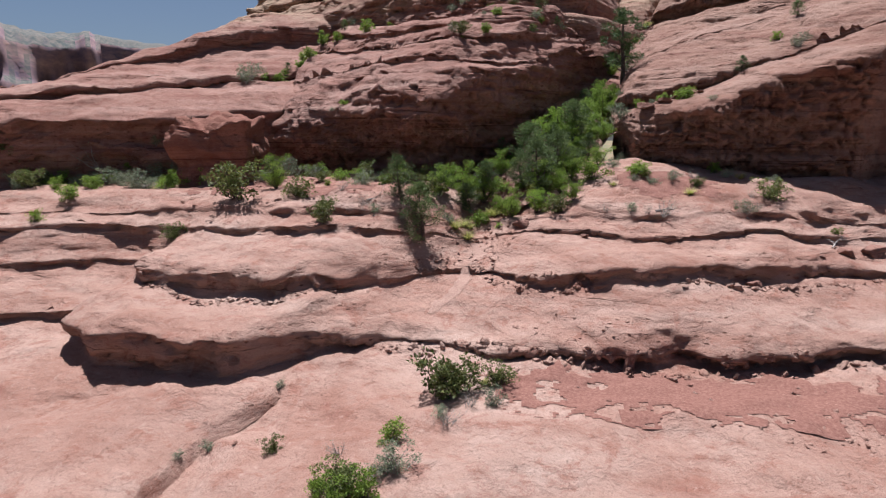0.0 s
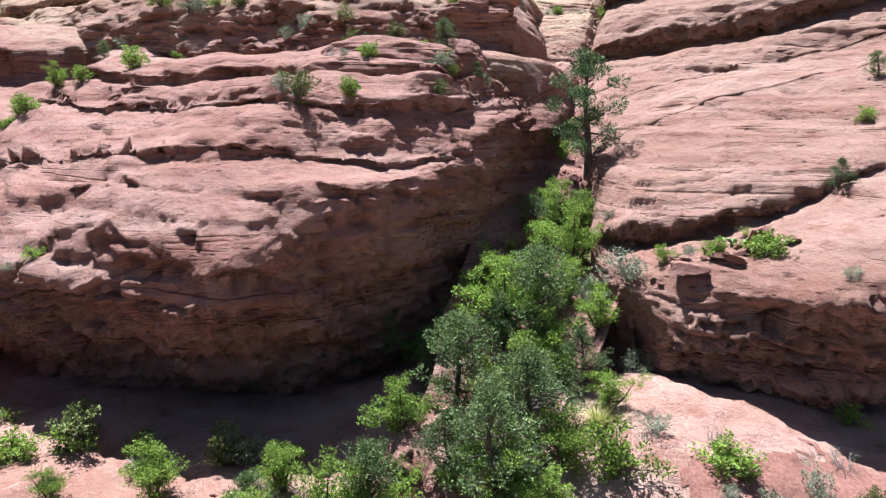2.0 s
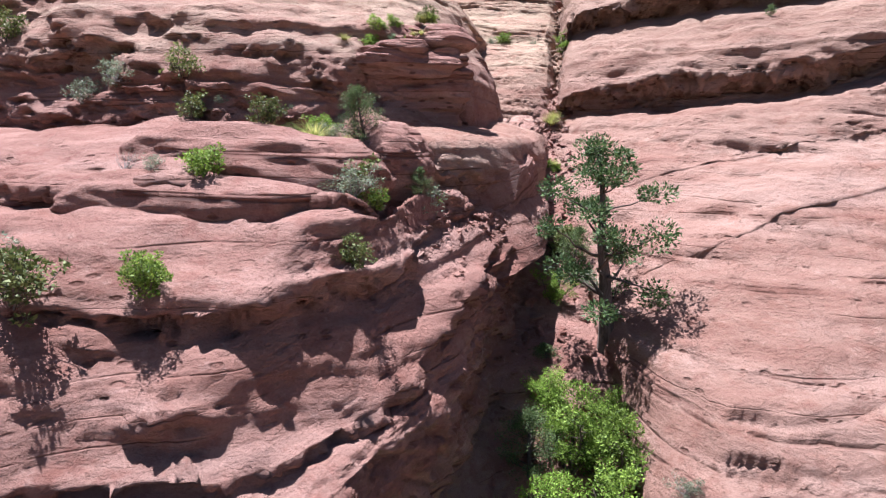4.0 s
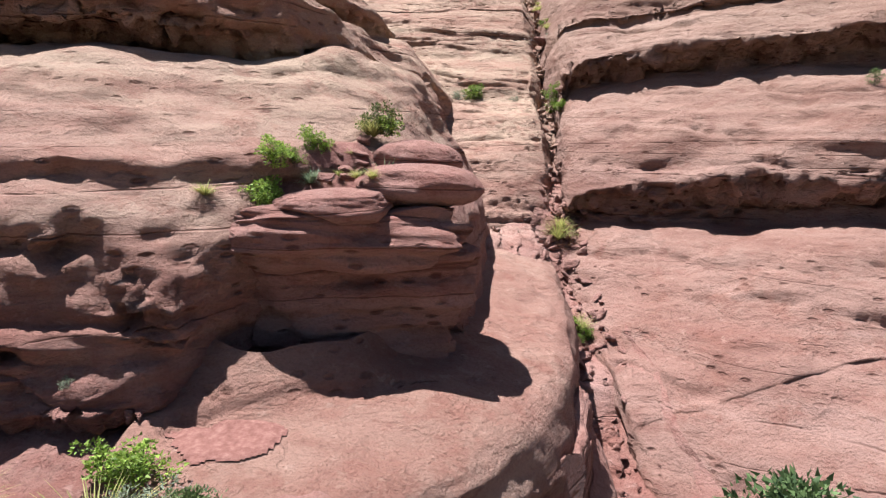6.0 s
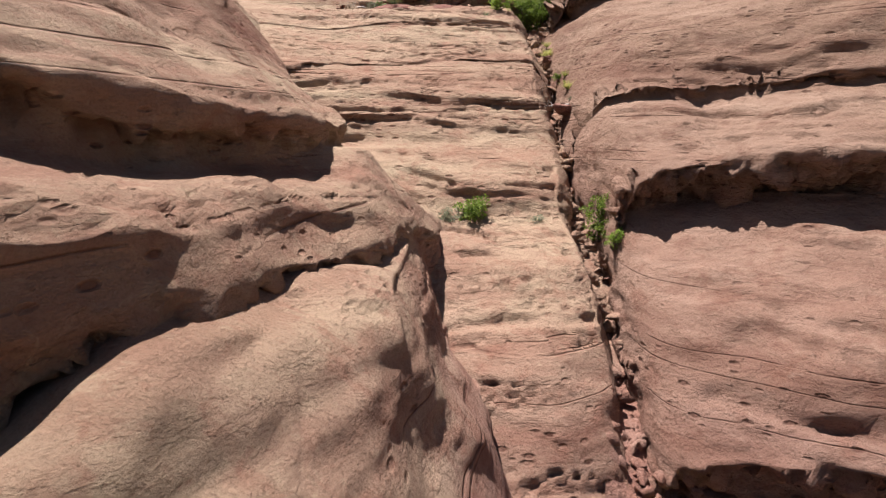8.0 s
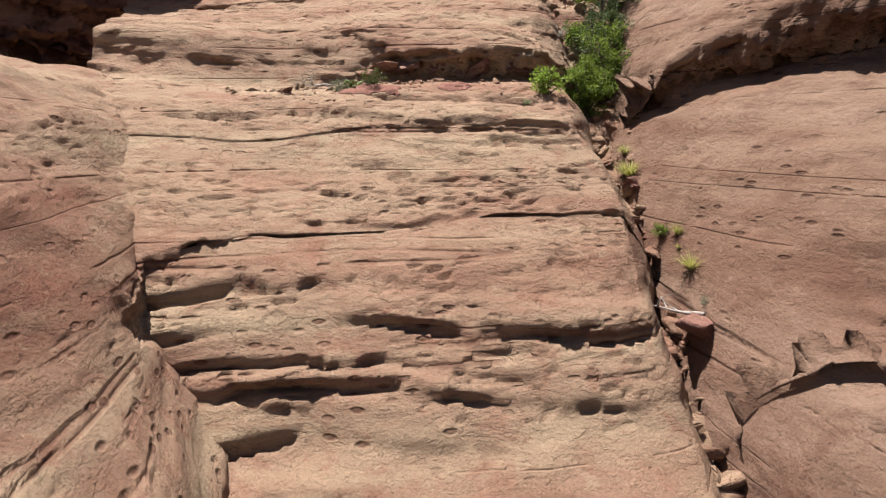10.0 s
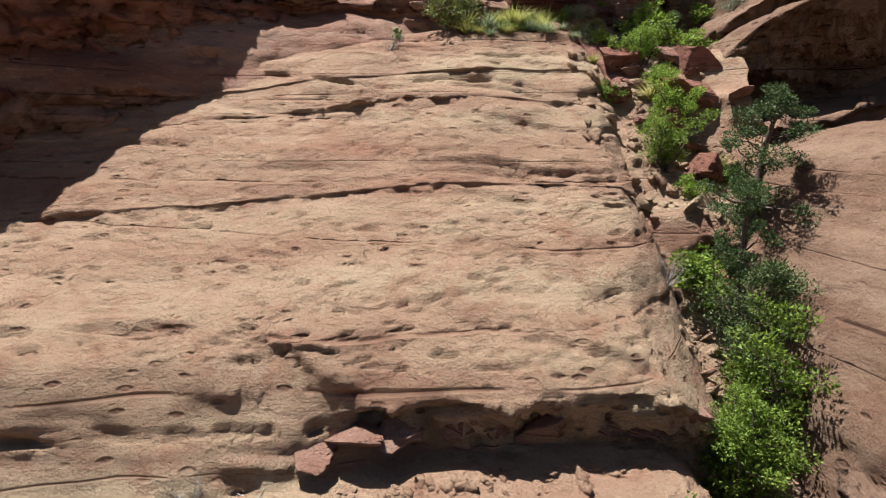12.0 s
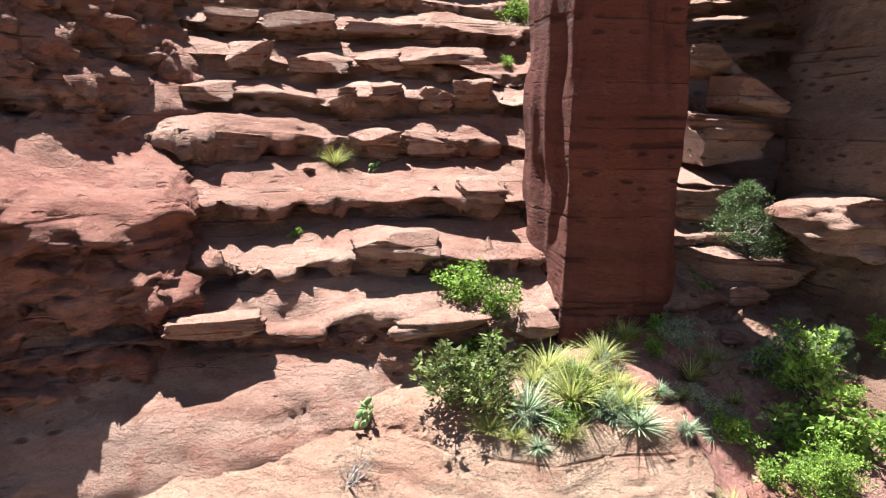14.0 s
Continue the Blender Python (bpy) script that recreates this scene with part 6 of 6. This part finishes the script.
# loose blocks of the broken beds on the terraces
rng = np.random.default_rng(77)
for k, (y, z) in enumerate(((102.0, 61.5), (103.1, 62.7), (104.4, 63.6), (106.2, 64.8), (107.2, 65.8), (108.3, 66.8), (109.5, 67.8))):
    x = -11.5 + rng.uniform(0, 1)
    while x < 3.0:
        w, h, dp = rng.uniform(0.4, 1.05), rng.uniform(0.16, 0.34), rng.uniform(0.35, 0.6)
        back = float(np.interp(x + w, TERRACE_X, TERRACE_BACK))
        if rng.random() < 0.62 and not -3.9 < x + w < -0.8:
            stone("ledge_block", "thick broken slab of red sandstone on a terrace", 500 + k * 40 + int((x + 12) * 2), (w, dp, h), ROCK_STEP, pose(x + w, y + back + rng.uniform(-0.1, 0.25), z + rng.uniform(-0.14, 0.08), rng.uniform(-5, 8), rng.uniform(-4, 4), rng.uniform(-14, 14)), res=15, square=0.16, lump=0.16, layers=0.10, cuts=5)["group"] = "ledge blocks of the stepped cliff"
        x += 2 * w + rng.uniform(0.0, 0.5)
# block before the far dome
stone("sandstone_block", "square red sandstone block with a rubbly flat top", 24, (2.6, 2.4, 3.5), ROCK_DEEP, pose(-31.4, 36.0, 27.4, 4, 0, 25), res=44, square=0.14, lump=0.2, layers=0.14, cuts=0)

KINDS = {
    "J": [tree("juniper_tree", "grey-green juniper tree with a ragged open crown", 31 + i, 4.0, JUNIPER_LEAF, BARK, "juniper") for i in range(3)],
    "T": [tree("oak_tree", "bright green scrub oak with several stems", 41 + i, 3.0, OAK_LEAF, BARK, "round") for i in range(3)],
    "P": [tree("pinyon_pine", "dark pinyon pine with bare lower trunk", 51, 6.0, PINE_LEAF, BARK, "pine"), tree("pinyon_pine", "thin pine with long soft needles", 53, 5.0, PINE_LEAF, BARK, "pine")],
    "O": [shrub("oak_shrub", "bright green leafy shrub on the rock", 61 + i, OAK_LEAF, BARK, 1700, 0.068, 0.36, 0.6) for i in range(3)],
    "B": [shrub("manzanita_bush", "olive green manzanita bush", 71 + i, OLIVE_LEAF, BARK, 1500, 0.066, 0.36, 0.55, 0.2) for i in range(2)],
    "S": [shrub("sagebrush", "dense grey-green desert sagebrush bush", 81 + i, SAGE_LEAF, DEADWOOD, 1500, 0.07, 0.2, 0.75) for i in range(3)],
    "D": [shrub("dead_bush", "dead grey bush of bare branches", 91 + i, SAGE_LEAF, DEADWOOD, 130, 0.05, 0.2, 0.8, 0.5) for i in range(2)],
    "G": [tuft("grass_tuft", "yellow-green tuft of desert grass", 101 + i, GRASS_LEAF, 210, 1.0, 0.012, 0.75, 0.7, "grass") for i in range(2)],
    "Y": [tuft("yucca", "pale green yucca with stiff pointed blades", 111 + i, YUCCA_LEAF, 150, 1.0, 0.022, 1.35, 0.35, "yucca") for i in range(2)],
    "C": [cactus(121)],
}
rng = np.random.default_rng(5)
used = set()
turns = {k: 0 for k in KINDS}
NOMINAL = {"J": 4.0, "T": 3.0, "P": 6.0, "C": 0.6}


def plant(kind, x, y, z, h, rests=False):
    if kind == "O" and h > 1.6:
        kind = "T"
    h = min(h, {"G": 1.0, "Y": 1.1}.get(kind, h))
    kinds = KINDS[kind]
    ob = kinds[turns[kind] % len(kinds)]
    turns[kind] += 1
    p = Vector((x, y, z)) if rests else drop(x, y, z, 2.0 if 92 < y < 103 and x > -2.4 else 0.9)[0]
    s = h / NOMINAL.get(kind, 1.0) * rng.uniform(0.95, 1.1)
    m = Matrix.LocRotScale(p - Vector((0, 0, 0.02)), Euler((rng.normal(0, 0.05), rng.normal(0, 0.05), rng.uniform(0, 6.28))), Vector((s * rng.uniform(0.95, 1.2), s * rng.uniform(0.95, 1.2), s)))
    if ob.name in used:
        return copy_thing(ob, m)
    used.add(ob.name)
    ob.matrix_basis = m
    return ob


for spot in PLANTS + MORE_PLANTS:
    plant(*spot)
for kind, x, y, h in (("O", -13.2, 57.6, 0.5), ("O", -12.95, 57.8, 0.5), ("O", -12.75, 57.95, 0.42), ("O", -13.05, 57.45, 0.4), ("Y", -12.5, 58.05, 0.48), ("Y", -12.4, 57.9, 0.36), ("O", -12.45, 58.5, 0.42), ("O", -12.3, 58.5, 0.34),
                      ("G", -12.2, 58.1, 0.17), ("G", -12.05, 58.2, 0.18), ("B", -11.45, 59.35, 0.7), ("G", -11.5, 59.25, 0.55), ("O", -11.2, 59.3, 0.42), ("G", -11.6, 59.3, 0.5), ("G", -11.75, 57.65, 0.25), ("G", -11.5, 57.55, 0.25)):
    plant(kind, x, y, max(drop(x, y, 42.8)[0].z, 42.8 + 0.6 * (y - 58.2)), h, rests=True)
for spot in (("J", 0.95, 103.2, 62.25, 3.6), ("J", -12.6, 52.2, 39.5, 1.7), ("B", -14.8, 51.35, 39.95, 0.8), ("G", -12.9, 51.7, 39.55, 0.3)):
    plant(*spot, rests=True)                                 # on the lobes and on a block at the gully head
for _ in range(58):                                          # the brushy strip below the shaded wall
    x = rng.uniform(-46, -15)
    y = 36.6 + rng.uniform(-2.6, 2.6) - max(0, -30 - x) * 0.42
    plant(str(rng.choice(list("OOSSBG"))), x, y, 26.6, rng.uniform(0.7, 1.7))
for _ in range(16):                                          # dry bench below the facing wall
    plant(str(rng.choice(list("SSGDB"))), rng.uniform(-5, 8), rng.uniform(36.8, 41), 27.0, rng.uniform(0.45, 0.9))
for k in range(12):                                          # brush in the joint between the two domes
    plant(str(rng.choice(list("OOSJ"))), -37 + 0.25 * k + rng.normal(0, 0.4), 50 + 1.4 * k + rng.normal(0, 0.5), 35.4 + 0.62 * k, rng.uniform(0.9, 1.8))
for _ in range(34):                                          # undergrowth of the grove
    y = rng.uniform(33, 50)
    plant(str(rng.choice(list("OOSGGB"))), float(np.interp(y, (33, 38, 44, 50), (-12.2, -10.4, -8.6, -7.4))) + rng.normal(0, 1.5), y, float(np.interp(y, (33, 38, 44, 50), (24.6, 26.4, 28.4, 31))), rng.uniform(0.5, 1.2))
for _ in range(30):                                          # tufts and yuccas at the head of the slab
    plant(str(rng.choice(list("GGYSO"))), rng.uniform(-5.8, -0.6), rng.uniform(99.6, 102.0), 60.5, rng.uniform(0.4, 0.85))
for _ in range(22):                                          # greenery of the upper gully
    y = rng.uniform(90, 106)
    plant(str(rng.choice(list("OOGGS"))), float(np.interp(y, (90, 98, 106), (-1.6, 0.2, 1.2))) + rng.normal(0, 0.7), y, float(np.interp(y, (90, 98, 106), (52.8, 58.2, 62.4))), rng.uniform(0.5, 1.2))

BOULDERS = [stone("boulder", "angular red sandstone boulder", 130 + i, hs, ROCK_RED, res=10, square=0.14 + 0.05 * (i % 3), lump=0.2, cuts=8)
            for i, hs in enumerate(((0.5, 0.42, 0.34), (0.52, 0.36, 0.26), (0.5, 0.45, 0.38), (0.5, 0.33, 0.22), (0.5, 0.4, 0.42)))]
for i, (x, y, z, h) in enumerate(ROCKS):
    p, _ = drop(x, y, z, 2.0 if 92 < y < 103 and x > -2.4 else 1.0 if 43 < y < 47 else 0.15)
    ob = tagged(BOULDERS[i % 5], group="boulders in the gully and on the slabs")
    m = Matrix.LocRotScale(p + Vector((0, 0, 0.08 * h)), Euler((rng.normal(0, 0.2), rng.normal(0, 0.2), rng.uniform(0, 6.28))), Vector((h * 1.1, h * 1.1, h * rng.uniform(0.65, 0.95))))
    if i >= 5:
        copy_thing(ob, m)
    else:
        ob.matrix_basis = m

# ---------------------------------------------------------------- loose soil, sand and rubble
patch("soil_patch", "patch of bare red soil on the slab", -9.4, 87.2, 52.5, 1.0, 0.5, RED_SOIL, 201)
patch("soil_patch", "thin patch of red soil on the slab", -7.0, 87.5, 52.5, 0.5, 0.3, RED_SOIL, 203)
patch("soil_patch", "red soil and scree below a ledge", 1.5, 23.4, 20.8, 9.0, 2.4, RED_SOIL, 205, turn=0.25, res=170, lift=0.06)
patch("sand_path", "worn foot path of pale sand over slickrock", -10.9, 28.4, 22.2, 0.5, 2.4, PALE_SAND, 221, bend=0.25, reach=1.3, res=44)
patch("sand_path", "worn foot path of pale sand over slickrock", -10.8, 31.8, 23.4, 0.6, 1.9, PALE_SAND, 223, bend=0.2, reach=1.3, res=44)
patch("sand_path", "worn foot path of pale sand between bushes", -9.6, 34.6, 24.4, 0.7, 1.6, PALE_SAND, 225, turn=-0.6, reach=1.3, res=40)
patch("soil_patch", "red soil in a rock hollow", -11.0, 51.6, 38.2, 1.0, 1.2, RED_SOIL, 207)
patch("soil_patch", "red soil under bushes on the bench", -20.5, 33.5, 26.6, 3.2, 2.6, RED_SOIL, 209, res=44)
patch("soil_patch", "red soil under bushes on the bench", -27.5, 33.5, 26.4, 3.5, 3.0, RED_SOIL, 211, res=44)
patch("soil_patch", "red soil at the head of the slab", -2.2, 101.2, 60.7, 1.6, 1.3, RED_SOIL, 213)
patch("soil_patch", "red soil slope among boulders at the gully head", -1.0, 99.4, 59.4, 1.2, 1.8, RED_SOIL, 219, reach=1.6)
patch("soil_patch", "red soil below the shaded wall", -1.5, 38.5, 27.0, 3.5, 2.2, RED_SOIL, 215, res=44)
patch("soil_patch", "red soil among bushes behind capstones", -12.05, 58.55, 43.0, 0.55, 0.75, RED_SOIL, 227, turn=-0.7, reach=0.9)
patch("soil_patch", "red soil on a rock shelf", -13.2, 54.9, 40.0, 0.9, 0.5, RED_SOIL, 217)


def scatter(x0, x1, y0, y1, z, count, lo, hi):
    out = []
    for _ in range(count):
        x, y = rng.uniform(x0, x1), rng.uniform(y0, y1)
        p, nrm = drop(x, y, z, 1.6)
        if abs(p.z - z) < 1.6 and nrm.z > 0.6:
            out.append((tuple(p), lo + (hi - lo) * rng.random() ** 3))
    return out


gc = np.array(GX)
spots = []
for _ in range(1500):
    y = rng.uniform(35, 104)
    x = np.interp(y, gc[:, 1], gc[:, 0]) + rng.normal(0, 0.4) * np.interp(y, gc[:, 1], gc[:, 3])
    z = np.interp(y, gc[:, 1], gc[:, 2])
    p, _ = drop(float(x), float(y), float(z), 0.8)
    if abs(p.z - z) < 0.9:
        spots.append((tuple(p), 0.05 + 0.24 * rng.random() ** 2.2))
strewn("gully_rubble", "broken red sandstone rubble in the gully", spots, ROCK_RED, 301)
strewn("scree", "small red sandstone scree on the slab", scatter(-7, 10, 20.5, 26.5, 20.8, 620, 0.02, 0.13), ROCK_LOW, 303)
strewn("loose_stones", "loose stones beside the foot path", scatter(-13.5, -9, 29.5, 36, 24.2, 260, 0.04, 0.2), ROCK_LOW, 305)
strewn("loose_stones", "loose stones in a rock hollow", scatter(-12, -10, 50.2, 53, 38.2, 130, 0.03, 0.13), ROCK_RED, 307)
strewn("loose_stones", "pebbles strewn over the red soil", scatter(-12, -5, 86.4, 88.2, 52.5, 120, 0.015, 0.06), ROCK_DEEP, 309)
strewn("loose_stones", "stones on the bench among bushes", scatter(-30, -16, 29, 37, 26.5, 260, 0.04, 0.18), ROCK_LOW, 311)


def foot_rubble(label, line, z, count, hi, mat, seed, out=0.25):
    """Broken stones lying along the foot of a ledge."""
    r = np.random.default_rng(seed)
    xs, ys = [p[0] for p in line], [p[1] for p in line]
    spots = []
    for _ in range(count):
        x = r.uniform(xs[0], xs[-1])
        y = float(np.interp(x, xs, ys)) - abs(r.normal(0, out)) - 0.05
        p, _ = drop(x, y, z, 0.6)
        if abs(p.z - z) < 0.7:
            spots.append((tuple(p), 0.04 + hi * r.random() ** 2))
    strewn("ledge_rubble", label, spots, mat, seed)


foot_rubble("broken pink stones along the foot of a ledge", ((-12.5, 23.7), (-9.5, 24.4), (-5, 24.4), (-1, 24.8), (3.5, 26.8), (9, 29.2)), 20.9, 260, 0.24, ROCK_LOW, 321)
foot_rubble("broken pink stones along a higher ledge", ((-9.5, 29.3), (-5, 28.3), (-1, 29.4), (3.5, 31.5), (9, 34.8)), 23.0, 220, 0.2, ROCK_LOW, 323)
foot_rubble("broken pink stones under a rounded bench", ((-25, 22.4), (-21, 21.8), (-17, 23.2), (-15, 25.4)), 22.7, 140, 0.18, ROCK_LOW, 325)
foot_rubble("red rubble on the slope below the ramp", ((-11.2, 53.6), (-10.4, 54.1), (-9.6, 54.6), (-8.8, 55.6)), 37.4, 220, 0.16, ROCK_RED, 327, 0.8)
foot_rubble("loose stones along the foot of an undercut", ((-13, 88.4), (-9, 88.6), (-5, 88.8)), 52.75, 120, 0.12, ROCK_TAN, 329)


def dead_branch(seed, x, y, z, length, turn):
    """A fallen, weathered limb lying on the rock."""
    r = np.random.default_rng(seed)
    main = branch(r, (0, 0, 0.05), (1, 0, 0.12), length, 0.045, 8, 0.16, 0.0)
    paths = [main]
    for k in (2, 3, 5, 6):
        w = r.normal(0, 1, 3) * (1, 1, 0.5) + (0.6, 0, 0.25)
        paths.append(branch(r, main[k][0], w / np.linalg.norm(w), length * r.uniform(0.25, 0.5), 0.022, 5, 0.25, 0.02))
    v, f = tubes(paths, 5)
    p, _ = drop(x, y, z)
    ob = mesh_object("dead_branch", v, f, DEADWOOD, None, True)
    ob.matrix_basis = Matrix.LocRotScale(p, Euler((0, 0, turn)), Vector((1, 1, 1)))
    return tagged(ob, "bleached dead branch lying on the rock", "branch", "fallen branches")


for k, (x, y, z, length, turn) in enumerate(((-17.2, 31.2, 26.1, 1.7, 0.9), (-16.4, 30.4, 26.0, 1.5, 1.4), (-2.0, 34.9, 26.0, 1.6, 0.3), (-10.7, 88.3, 52.8, 1.3, 0.5), (-3.4, 80.6, 48.0, 1.2, 2.0),
                                              (-35.5, 31.8, 26.3, 2.0, 0.2), (6.4, 36.0, 26.0, 1.5, 1.1), (-1.2, 100.0, 59.6, 1.3, 0.7), (-4.6, 99.9, 60.4, 0.9, 1.6), (2.6, 36.6, 26.2, 1.3, 2.4))):
    dead_branch(401 + k, x, y, z, length, turn)
